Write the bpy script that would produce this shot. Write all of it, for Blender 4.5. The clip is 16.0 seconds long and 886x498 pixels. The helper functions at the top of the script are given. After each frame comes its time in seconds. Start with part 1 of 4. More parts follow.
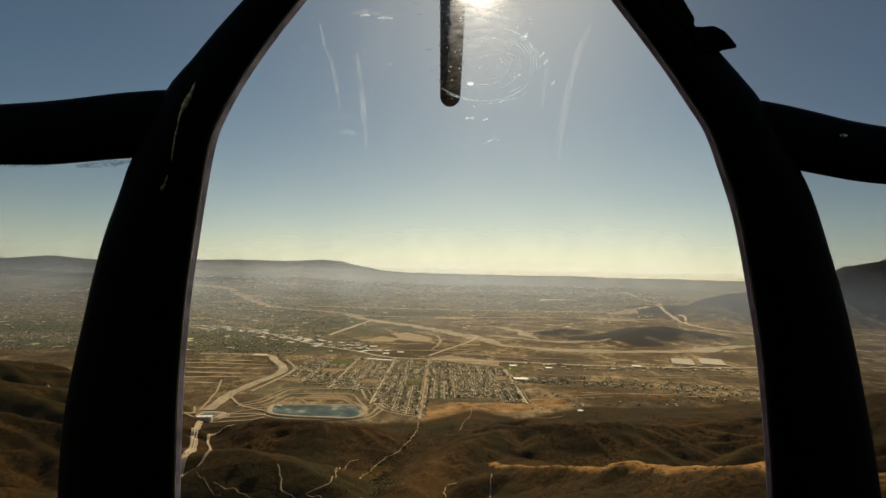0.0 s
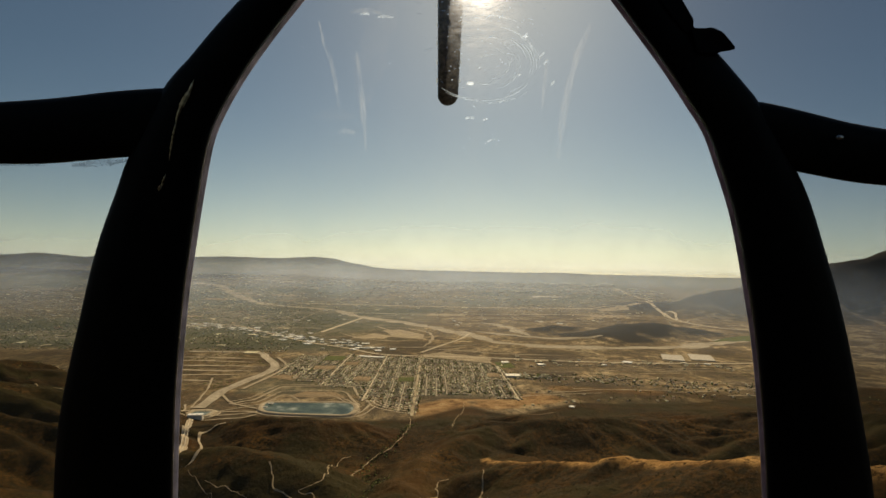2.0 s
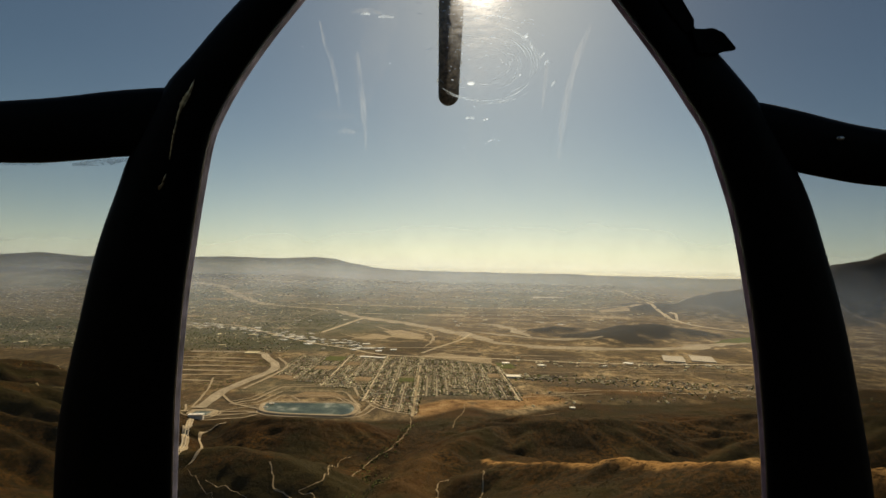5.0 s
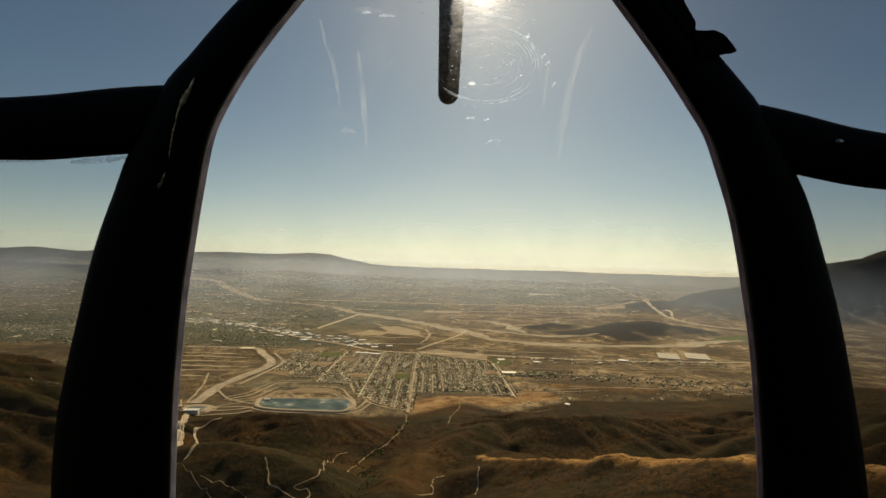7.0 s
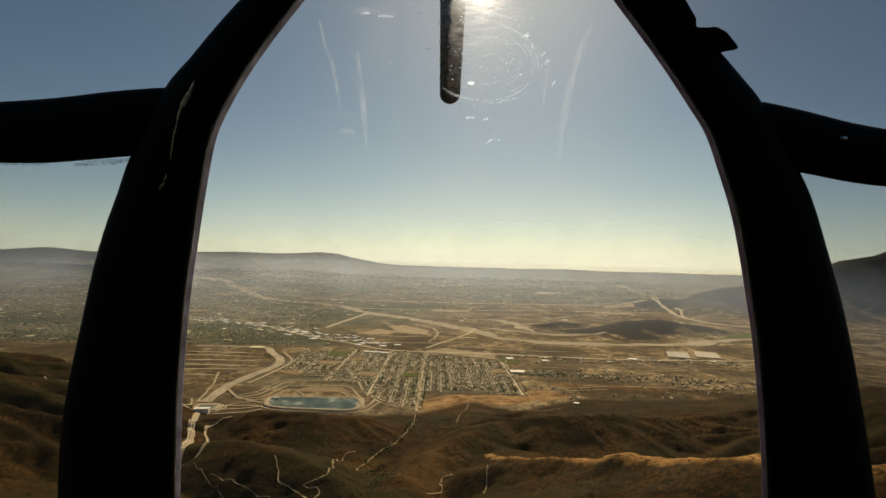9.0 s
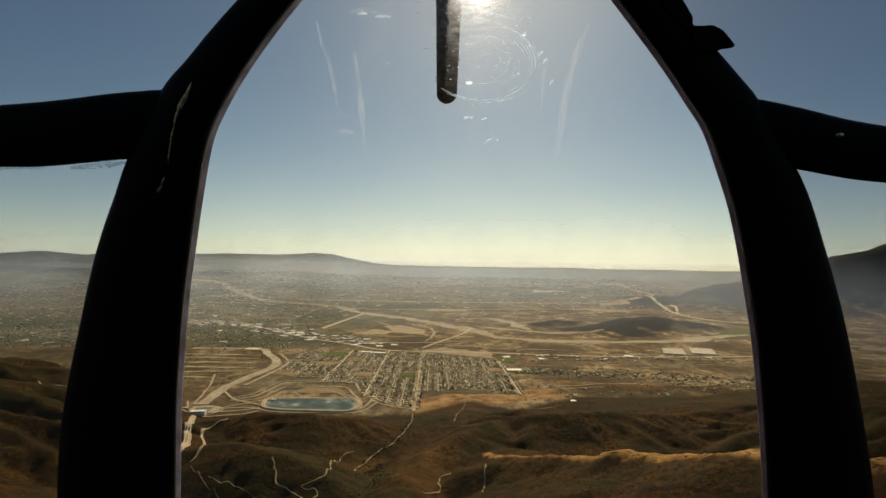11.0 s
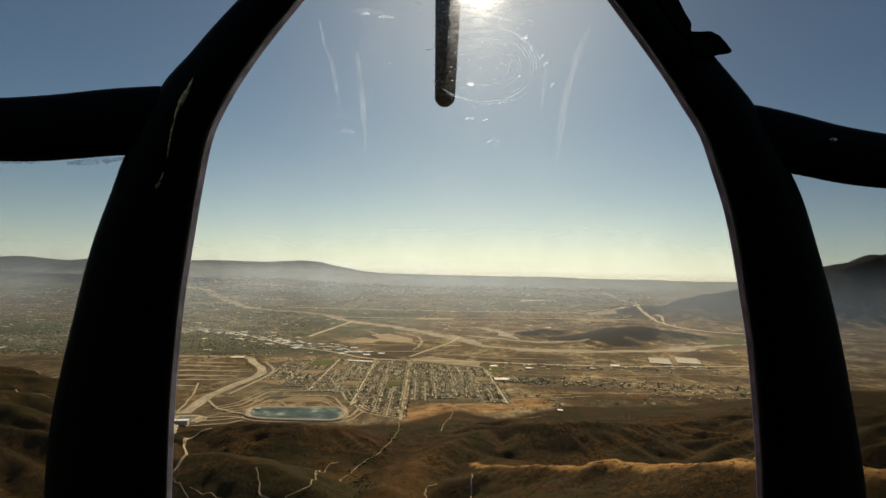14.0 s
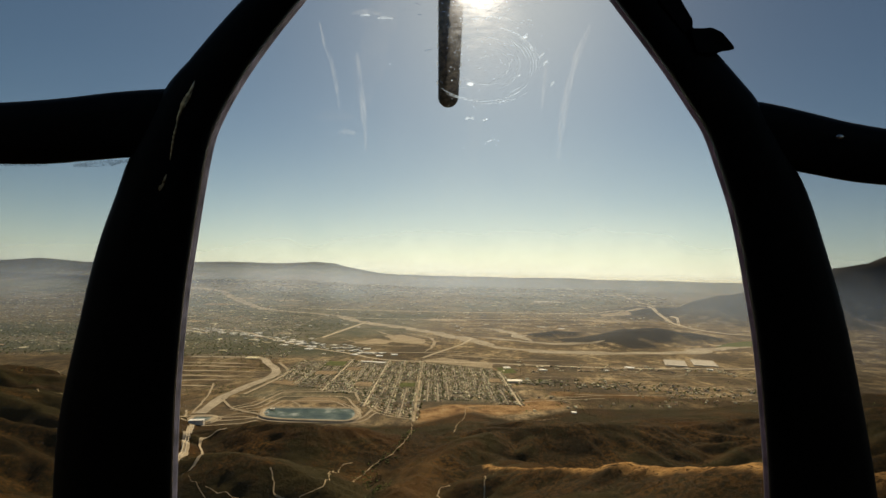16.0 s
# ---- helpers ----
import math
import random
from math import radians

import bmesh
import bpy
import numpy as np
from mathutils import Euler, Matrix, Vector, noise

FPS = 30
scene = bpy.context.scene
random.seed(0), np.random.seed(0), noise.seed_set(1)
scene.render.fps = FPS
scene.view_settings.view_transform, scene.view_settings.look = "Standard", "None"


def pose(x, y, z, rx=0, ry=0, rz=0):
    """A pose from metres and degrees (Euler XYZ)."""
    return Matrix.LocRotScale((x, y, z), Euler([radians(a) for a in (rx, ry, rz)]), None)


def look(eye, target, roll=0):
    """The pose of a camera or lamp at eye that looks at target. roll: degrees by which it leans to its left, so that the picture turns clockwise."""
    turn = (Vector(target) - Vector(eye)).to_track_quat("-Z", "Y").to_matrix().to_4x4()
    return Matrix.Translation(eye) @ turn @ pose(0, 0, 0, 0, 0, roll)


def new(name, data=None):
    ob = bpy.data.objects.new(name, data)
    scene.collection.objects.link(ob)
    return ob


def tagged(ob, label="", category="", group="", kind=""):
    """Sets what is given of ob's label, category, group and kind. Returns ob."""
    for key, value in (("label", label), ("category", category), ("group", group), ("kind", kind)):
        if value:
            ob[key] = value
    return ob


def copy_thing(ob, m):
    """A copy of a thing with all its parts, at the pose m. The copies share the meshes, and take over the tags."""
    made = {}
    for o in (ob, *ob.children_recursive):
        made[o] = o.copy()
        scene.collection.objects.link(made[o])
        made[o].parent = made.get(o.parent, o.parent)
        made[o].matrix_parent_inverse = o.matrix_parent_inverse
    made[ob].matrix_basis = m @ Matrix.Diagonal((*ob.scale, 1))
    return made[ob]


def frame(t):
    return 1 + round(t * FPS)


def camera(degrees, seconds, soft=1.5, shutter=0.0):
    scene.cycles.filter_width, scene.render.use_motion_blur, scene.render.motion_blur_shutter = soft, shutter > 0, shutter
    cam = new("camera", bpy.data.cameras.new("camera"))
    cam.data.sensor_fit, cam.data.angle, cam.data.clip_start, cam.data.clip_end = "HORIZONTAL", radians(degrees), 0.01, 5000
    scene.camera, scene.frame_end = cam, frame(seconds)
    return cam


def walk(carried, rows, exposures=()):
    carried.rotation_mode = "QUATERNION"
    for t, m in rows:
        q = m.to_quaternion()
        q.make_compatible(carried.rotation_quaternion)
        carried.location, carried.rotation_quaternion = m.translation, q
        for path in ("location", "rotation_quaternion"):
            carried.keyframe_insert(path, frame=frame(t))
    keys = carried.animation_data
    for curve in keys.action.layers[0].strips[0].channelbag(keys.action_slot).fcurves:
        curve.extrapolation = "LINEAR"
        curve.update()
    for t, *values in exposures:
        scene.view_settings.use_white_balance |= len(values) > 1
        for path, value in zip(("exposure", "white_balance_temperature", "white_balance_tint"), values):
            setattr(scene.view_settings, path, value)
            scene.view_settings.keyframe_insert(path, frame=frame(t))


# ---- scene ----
cam = camera(83.7, 16.0, soft=1.5)
EYE = Vector((0.0, 102.0, 100.0))
YAW, PITCH, ROLL = -0.9, 2.75, -1.1      # how the aircraft sits in the air
SWAY = 0.2                              # the share of the aircraft's roll that the mount passes on
REACH = 0.58                             # from the lens to the windscreen frame, about which the mount swings
# seconds, yaw, pitch, roll
ROWS = [
    (0.0, -0.06, 3.03, -1.09), (0.5, -0.31, 2.81, 0.08), (1.0, -0.57, 2.73, 0.22), (1.5, -0.76, 2.59, 0.17),
    (2.0, -0.97, 2.7, -0.77), (2.5, -1.31, 2.86, -1.52), (3.0, -1.37, 2.85, -1.75), (3.5, -1.15, 2.78, -1.67),
    (4.0, -0.8, 2.82, -1.55), (6.5, -1.2, 2.49, -2.54), (7.0, -1.3, 2.37, -3.03), (7.5, -1.25, 2.2, -2.94),
    (8.0, -0.89, 1.92, -2.87), (8.5, -0.53, 2.03, -3.2), (9.0, -0.39, 2.22, -2.01), (11.5, -0.88, 2.16, 1.54),
    (12.0, -0.31, 2.64, 0.67), (12.5, -0.28, 3.0, -0.38), (13.0, -1.01, 3.19, -1.46), (13.5, -1.88, 3.17, -1.78),
    (14.0, -2.24, 3.17, -1.0), (14.5, -1.7, 3.13, 0.02), (15.0, -0.76, 3.13, 0.63), (15.5, -0.41, 3.34, 0.06),
    (16.0, -0.79, 3.29, -0.78),
]
PIVOT = EYE + pose(0, 0, 0, PITCH, ROLL, YAW) @ Vector((0, REACH, 0))


def mount(yaw, pitch, roll):
    lean = ROLL + SWAY * (roll - ROLL)
    eye = PIVOT - pose(0, 0, 0, pitch, lean, yaw) @ Vector((0, REACH, 0))
    return pose(*eye, 90 + pitch, lean, yaw)


walk(cam, [(t, mount(yaw, pitch, roll)) for t, yaw, pitch, roll in ROWS], [(0.0, -0.05, 6600, 1), (4.0, -0.03, 6600, 1), (9.0, 0.01, 6600, 1), (11.5, 0.02, 6360, 1), (14.0, 0.05, 6200, 1), (16.0, 0.08, 6240, 1)])

# ---- light ----
SUN_UP, SUN_SIDE = 34.0, 8.0             # degrees over the horizon, and to the right of straight ahead
world = bpy.data.worlds.new("sky")
scene.world = world
world.use_nodes = True
wn = world.node_tree.nodes
sky = wn.new("ShaderNodeTexSky")
sky.sky_type, sky.sun_disc = "NISHITA", False
sky.sun_elevation, sky.sun_rotation = radians(SUN_UP), radians(SUN_SIDE)
sky.altitude, sky.air_density, sky.dust_density, sky.ozone_density = 900, 0.95, 0.9, 0.05
wn["Background"].inputs["Strength"].default_value = 0.05
world.node_tree.links.new(sky.outputs[0], wn["Background"].inputs["Color"])
sun = new("sun", bpy.data.lights.new("sun", "SUN"))
sun.data.energy, sun.data.angle, sun.data.color = 5.0, radians(0.6), (1.0, 0.75, 0.51)
away = Vector((math.sin(radians(SUN_SIDE)) * math.cos(radians(SUN_UP)), math.cos(radians(SUN_SIDE)) * math.cos(radians(SUN_UP)), math.sin(radians(SUN_UP))))
sun.matrix_world = look(EYE + away * 50, EYE)


# ---- materials ----
def nodes_of(name):
    m = bpy.data.materials.new(name)
    m.use_nodes = True
    nt = m.node_tree
    return m, nt, nt.nodes["Principled BSDF"]


def add(nt, kind, ins=None, **props):
    n = nt.nodes.new("ShaderNode" + kind)
    for k, v in props.items():
        setattr(n, k, v)
    for k, v in (ins or {}).items():
        if isinstance(v, bpy.types.NodeSocket):
            nt.links.new(v, n.inputs[k])
        else:
            n.inputs[k].default_value = v
    return n


def ramp(nt, fac, *stops):
    r = add(nt, "ValToRGB", {"Fac": fac})
    e = r.color_ramp.elements
    while len(e) < len(stops):
        e.new(0.5)
    for el, (p, c) in zip(e, stops):
        el.position, el.color = p, (*c, 1) if len(c) == 3 else (c[0], c[0], c[0], 1)
    return r.outputs["Color"]


def blend(nt, fac, a, b, kind="MIX"):
    m = add(nt, "Mix", data_type="RGBA", blend_type=kind)
    for sock, v in ((m.inputs[0], fac), (m.inputs[6], a), (m.inputs[7], b)):
        if isinstance(v, bpy.types.NodeSocket):
            nt.links.new(v, sock)
        else:
            sock.default_value = v if not isinstance(v, tuple) else (*v, 1)
    return m.outputs[2]


def surface(name, low, high, scale=8.0, rough=0.7, metal=0.0, bump=0.2, fine=6.0, gloss_var=0.1, island=0.0, ob_random=0.0, spec=0.3, gain=1.0, leafy=0.0):
    """Two tones over noise at two sizes, with relief and uneven gloss."""
    m, nt, bsdf = nodes_of(name)
    low, high = tuple(c * gain for c in low), tuple(c * gain for c in high)
    co = add(nt, "TexCoord").outputs["Object"]
    big = add(nt, "TexNoise", {"Vector": co, "Scale": scale, "Detail": 6.0, "Roughness": 0.6}).outputs["Fac"]
    small = add(nt, "TexNoise", {"Vector": co, "Scale": scale * fine, "Detail": 4.0}).outputs["Fac"]
    mixed = add(nt, "Math", {0: big, 1: small}, operation="MULTIPLY").outputs[0]
    col = ramp(nt, mixed, (0.12, low), (0.42, high))
    if island:
        rnd = add(nt, "NewGeometry").outputs["Random Per Island"]
        col = blend(nt, island, col, ramp(nt, rnd, (0.0, (0.03, 0.03, 0.03)), (0.5, (0.5, 0.5, 0.5)), (1.0, (1, 1, 1))), "OVERLAY")
    if ob_random:
        rnd = add(nt, "ObjectInfo").outputs["Random"]
        col = blend(nt, ob_random, col, ramp(nt, rnd, (0.0, (0.1, 0.1, 0.1)), (1.0, (0.9, 0.9, 0.9))), "OVERLAY")
    nt.links.new(col, bsdf.inputs["Base Color"])
    nt.links.new(add(nt, "MapRange", {0: small, 3: rough - gloss_var, 4: rough + gloss_var}).outputs[0], bsdf.inputs["Roughness"])
    bsdf.inputs["Metallic"].default_value = metal
    bsdf.inputs["Specular IOR Level"].default_value = spec
    if bump:
        nt.links.new(add(nt, "Bump", {"Height": small, "Strength": bump, "Distance": 0.02 / scale}).outputs[0], bsdf.inputs["Normal"])
    if leafy:
        through_leaf = add(nt, "BsdfTranslucent", {"Color": col}).outputs[0]
        nt.links.new(add(nt, "MixShader", {0: leafy, 1: bsdf.outputs[0], 2: through_leaf}).outputs[0], nt.nodes["Material Output"].inputs[0])
    return m


def soft_film(name, colour, cover, scale=40.0, stretch=(1, 1, 1), low=0.4, high=0.7):
    """Scuffed or dusty film on glass: lets light through and scatters the sun behind it."""
    m, nt, bsdf = nodes_of(name)
    co = add(nt, "TexCoord").outputs["Object"]
    mp = add(nt, "Mapping", {"Vector": co, "Scale": stretch}).outputs[0]
    n = add(nt, "TexNoise", {"Vector": mp, "Scale": scale, "Detail": 5.0, "Roughness": 0.7}).outputs["Fac"]
    fac = add(nt, "MapRange", {0: n, 1: low, 2: high, 3: 0.0, 4: cover}).outputs[0]
    scatter = add(nt, "BsdfTranslucent", {"Color": (*colour, 1)}).outputs[0]
    clear = add(nt, "BsdfTransparent").outputs[0]
    nt.links.new(add(nt, "MixShader", {0: fac, 1: clear, 2: scatter}).outputs[0], nt.nodes["Material Output"].inputs[0])
    return m


def pane_glass(name, haze, spots=(), tint=(0.975, 0.985, 0.965)):
    """Thin acrylic: clear, a little reflective, dusty; sun glare is painted in at spots (x, z, reach, amount)."""
    m, nt, bsdf = nodes_of(name)
    co = add(nt, "TexCoord").outputs["Object"]
    n = add(nt, "TexNoise", {"Vector": co, "Scale": 9.0, "Detail": 8.0, "Roughness": 0.65}).outputs["Fac"]
    worn = add(nt, "Mapping", {"Vector": co, "Scale": (0.3, 1.0, 1.6), "Rotation": (0, 0.2, 0)}).outputs[0]
    fine = add(nt, "TexNoise", {"Vector": worn, "Scale": 150.0, "Detail": 6.0, "Roughness": 0.7}).outputs["Fac"]
    dust_glare = add(nt, "MapRange", {0: n, 1: 0.3, 2: 0.75, 3: haze * 0.4, 4: haze}).outputs[0]
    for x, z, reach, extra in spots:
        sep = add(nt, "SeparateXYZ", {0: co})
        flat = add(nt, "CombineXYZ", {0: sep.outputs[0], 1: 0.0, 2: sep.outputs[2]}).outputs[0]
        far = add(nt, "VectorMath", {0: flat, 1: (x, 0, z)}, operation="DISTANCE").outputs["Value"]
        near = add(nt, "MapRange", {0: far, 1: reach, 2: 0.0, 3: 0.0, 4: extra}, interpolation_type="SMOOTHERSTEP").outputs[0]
        glare_grain = add(nt, "MapRange", {0: fine, 1: 0.40, 2: 0.66, 3: 0.25, 4: 1.7}).outputs[0]
        dust_glare = add(nt, "Math", {0: dust_glare, 1: add(nt, "Math", {0: near, 1: glare_grain}, operation="MULTIPLY").outputs[0]}, operation="ADD").outputs[0]
    clear = add(nt, "BsdfTransparent", {"Color": (*tint, 1)}).outputs[0]
    shine = add(nt, "BsdfGlossy", {"Roughness": 0.03}).outputs[0]
    edge = add(nt, "Fresnel", {"IOR": 1.14}).outputs[0]
    body = add(nt, "MixShader", {0: edge, 1: clear, 2: shine}).outputs[0]
    scatter = add(nt, "BsdfTranslucent", {"Color": (0.74, 0.81, 0.96, 1)}).outputs[0]
    nt.links.new(add(nt, "MixShader", {0: dust_glare, 1: body, 2: scatter}).outputs[0], nt.nodes["Material Output"].inputs[0])
    return m


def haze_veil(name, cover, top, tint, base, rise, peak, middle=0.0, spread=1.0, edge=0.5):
    """Translucent sheet imitating haze over the valley floor, thinning upwards."""
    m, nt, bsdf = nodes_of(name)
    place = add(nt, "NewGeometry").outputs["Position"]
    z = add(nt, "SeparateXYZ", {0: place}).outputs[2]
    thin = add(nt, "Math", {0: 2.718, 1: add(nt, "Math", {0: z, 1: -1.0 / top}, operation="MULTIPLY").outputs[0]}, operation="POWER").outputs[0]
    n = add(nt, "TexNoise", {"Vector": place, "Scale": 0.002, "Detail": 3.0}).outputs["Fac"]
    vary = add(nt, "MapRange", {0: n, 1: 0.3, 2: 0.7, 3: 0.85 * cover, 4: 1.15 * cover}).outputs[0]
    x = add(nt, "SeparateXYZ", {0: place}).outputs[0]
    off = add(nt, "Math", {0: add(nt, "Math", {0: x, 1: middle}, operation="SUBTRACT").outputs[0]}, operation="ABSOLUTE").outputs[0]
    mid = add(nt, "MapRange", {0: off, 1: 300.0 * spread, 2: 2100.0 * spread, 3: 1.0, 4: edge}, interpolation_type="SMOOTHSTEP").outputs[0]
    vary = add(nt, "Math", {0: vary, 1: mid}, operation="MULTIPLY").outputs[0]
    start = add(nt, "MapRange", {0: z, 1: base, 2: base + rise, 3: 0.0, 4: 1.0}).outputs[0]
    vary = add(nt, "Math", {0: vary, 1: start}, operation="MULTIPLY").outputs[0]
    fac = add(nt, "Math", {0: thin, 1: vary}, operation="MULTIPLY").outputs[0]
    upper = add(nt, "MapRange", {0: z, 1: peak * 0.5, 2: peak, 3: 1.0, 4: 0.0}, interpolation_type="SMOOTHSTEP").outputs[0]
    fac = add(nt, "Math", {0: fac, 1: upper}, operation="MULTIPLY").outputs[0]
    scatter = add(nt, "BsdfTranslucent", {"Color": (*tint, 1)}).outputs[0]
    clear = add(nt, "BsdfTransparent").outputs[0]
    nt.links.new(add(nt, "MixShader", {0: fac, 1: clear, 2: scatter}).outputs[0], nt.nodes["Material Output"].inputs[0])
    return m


def terrain_material():
    m, nt, bsdf = nodes_of("dry_terrain")
    place = add(nt, "NewGeometry").outputs["Position"]

    def noise_at(scale, detail=6.0, rough=0.6, squeeze=None):
        at = add(nt, "Mapping", {"Vector": place, "Scale": squeeze}).outputs[0] if squeeze else place
        return add(nt, "TexNoise", {"Vector": at, "Scale": scale, "Detail": detail, "Roughness": rough}).outputs["Fac"]
    hill = add(nt, "Attribute", attribute_name="hill").outputs["Fac"]
    wood = add(nt, "Attribute", attribute_name="wood").outputs["Fac"]
    bare = add(nt, "Attribute", attribute_name="bare").outputs["Fac"]
    town = add(nt, "Attribute", attribute_name="town").outputs["Fac"]
    # valley: dry grass, scrub and soil parcels
    soil = ramp(nt, noise_at(0.011, 7.0, 0.62), (0.30, (0.060, 0.046, 0.030)), (0.42, (0.135, 0.098, 0.058)), (0.50, (0.25, 0.18, 0.095)), (0.55, (0.45, 0.345, 0.20)), (0.60, (0.125, 0.092, 0.058)), (0.74, (0.24, 0.165, 0.090)))
    cell = add(nt, "TexVoronoi", {"Vector": place, "Scale": 0.022}, distance="CHEBYCHEV").outputs["Color"]
    soil = blend(nt, 0.45, soil, add(nt, "RGBToBW", {0: cell}).outputs[0], "SOFT_LIGHT")
    soil = blend(nt, 0.8, soil, ramp(nt, noise_at(0.055, 8.0, 0.72), (0.34, (0.20, 0.20, 0.20)), (0.5, (0.5, 0.5, 0.5)), (0.64, (0.80, 0.78, 0.72))), "OVERLAY")
    soil = blend(nt, ramp(nt, noise_at(0.13, 9.0, 0.78, (1.0, 0.6, 1.0)), (0.47, (0,)), (0.57, (0.85,))), soil, (0.078, 0.066, 0.040))
    soil = blend(nt, ramp(nt, noise_at(0.42, 6.0, 0.75), (0.57, (0,)), (0.66, (0.6,))), soil, (0.40, 0.32, 0.20))
    thicket = ramp(nt, noise_at(0.019, 8.0, 0.7, (1.0, 0.45, 1.0)), (0.50, (0,)), (0.57, (0.55,)))
    soil = blend(nt, thicket, soil, blend(nt, ramp(nt, noise_at(0.3, 6.0, 0.75), (0.42, (0,)), (0.6, (1,))), (0.062, 0.052, 0.036), (0.150, 0.112, 0.070)))
    # built-up land: street trees, roofs, yards
    yard = ramp(nt, noise_at(0.35, 6.0, 0.78), (0.38, (0.050, 0.068, 0.034)), (0.50, (0.135, 0.138, 0.074)), (0.60, (0.31, 0.265, 0.175)), (0.72, (0.66, 0.59, 0.46)))
    dark = ramp(nt, noise_at(0.006, 6.0), (0.38, (0.055, 0.064, 0.042)), (0.50, (0.105, 0.106, 0.068)), (0.555, (0.29, 0.245, 0.17)), (0.60, (0.078, 0.076, 0.054)), (0.74, (0.17, 0.14, 0.09)))
    strips = ramp(nt, noise_at(0.028, 6.0, 0.68), (0.36, (0.040, 0.048, 0.038)), (0.5, (0.095, 0.098, 0.072)), (0.60, (0.24, 0.205, 0.145)), (0.7, (0.115, 0.115, 0.08)))
    built = blend(nt, 0.5, blend(nt, 0.5, yard, strips), dark)
    valley = blend(nt, town, soil, built)
    plough = ramp(nt, noise_at(0.09, 7.0, 0.65), (0.36, (0.17, 0.095, 0.040)), (0.5, (0.32, 0.190, 0.080)), (0.66, (0.47, 0.31, 0.15)))
    valley = blend(nt, add(nt, "Attribute", attribute_name="field").outputs["Fac"], valley, plough)
    # foothills: red-brown grass and olive chaparral
    grass = ramp(nt, noise_at(0.035, 8.0, 0.62), (0.34, (0.020, 0.0120, 0.0028)), (0.46, (0.042, 0.0230, 0.0052)), (0.55, (0.068, 0.0350, 0.0076)), (0.66, (0.105, 0.0540, 0.0120)))
    brush = ramp(nt, noise_at(0.5, 8.0, 0.78), (0.44, (0,)), (0.54, (0.95,)))
    grass = blend(nt, brush, grass, (0.0170, 0.0130, 0.0032))
    cover = ramp(nt, noise_at(0.022, 7.0, 0.68), (0.47, (0,)), (0.56, (0.85,)))
    grass = blend(nt, cover, grass, (0.0260, 0.0225, 0.0050))
    rust = ramp(nt, noise_at(0.017, 7.0, 0.6), (0.55, (0,)), (0.66, (0.5,)))
    grass = blend(nt, rust, grass, (0.074, 0.0330, 0.0080))
    grass = blend(nt, ramp(nt, noise_at(0.9, 4.0, 0.7), (0.60, (0,)), (0.70, (0.45,))), grass, (0.10, 0.062, 0.024))
    valley = blend(nt, 1.0, valley, (1.0, 0.99, 0.98), "MULTIPLY")
    grass = blend(nt, 1.0, grass, (1.02, 0.92, 0.56), "MULTIPLY")
    col = blend(nt, hill, valley, grass)
    col = blend(nt, wood, col, blend(nt, brush, (0.018, 0.0165, 0.0145), (0.040, 0.0345, 0.028)))
    scrape = add(nt, "Math", {0: bare, 1: ramp(nt, noise_at(0.5, 6.0, 0.7), (0.40, (0.05,)), (0.50, (1,)))}, operation="MULTIPLY").outputs[0]
    col = blend(nt, scrape, col, ramp(nt, noise_at(0.15), (0.35, (0.25, 0.125, 0.034)), (0.65, (0.50, 0.29, 0.10))))
    nt.links.new(col, bsdf.inputs["Base Color"])
    bsdf.inputs["Roughness"].default_value = 0.95
    bsdf.inputs["Specular IOR Level"].default_value = 0.05
    bump = add(nt, "Bump", {"Height": noise_at(0.20, 9.0, 0.72), "Strength": 0.8, "Distance": 2.0}).outputs[0]
    nt.links.new(bump, bsdf.inputs["Normal"])
    return m


BLACK = surface("black_cockpit_paint", (0.003, 0.003, 0.003), (0.008, 0.007, 0.006), scale=14, rough=0.6, bump=0.3, spec=0.08)
POST_SHINE = surface("worn_post_highlight", (0.10, 0.07, 0.035), (0.62, 0.50, 0.32), scale=30, rough=0.3, metal=0.6, bump=0.6)
STEEL = surface("bare_steel", (0.4, 0.4, 0.39), (0.7, 0.69, 0.66), scale=60, rough=0.3, metal=0.9)
def frosted(name, colour):
    m, nt, bsdf = nodes_of(name)
    co = add(nt, "TexCoord").outputs["Object"]
    n = add(nt, "TexNoise", {"Vector": co, "Scale": 45.0, "Detail": 6.0}).outputs["Fac"]
    col = ramp(nt, n, (0.3, tuple(c * 0.6 for c in colour)), (0.65, colour))
    a = add(nt, "BsdfTranslucent", {"Color": col}).outputs[0]
    b = add(nt, "BsdfDiffuse", {"Color": col}).outputs[0]
    nt.links.new(add(nt, "MixShader", {0: 0.5, 1: a, 2: b}).outputs[0], nt.nodes["Material Output"].inputs[0])
    return m


STRAP = surface("glare_mottled_metal", (0.02, 0.017, 0.013), (0.20, 0.155, 0.105), scale=45, rough=0.4, bump=0.5, fine=4)
FROST = frosted("frosted_acrylic_edge", (0.60, 0.60, 0.70))
FROST_DARK = frosted("dull_acrylic_edge", (0.36, 0.33, 0.42))
PEARL = frosted("pale_rivet", (0.62, 0.74, 0.95))
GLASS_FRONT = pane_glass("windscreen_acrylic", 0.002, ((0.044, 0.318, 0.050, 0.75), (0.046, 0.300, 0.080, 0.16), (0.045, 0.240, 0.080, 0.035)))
GLASS_SIDE = pane_glass("side_acrylic", 0.002, (), (0.86, 0.885, 0.89))
GLASS_DIMMED = pane_glass("vignetted_side_acrylic", 0.001, (), (0.74, 0.765, 0.785))
SCUFF = soft_film("scuffed_streak", (0.74, 0.82, 0.94), 0.20, 160, (1, 1, 0.2), 0.36, 0.78)
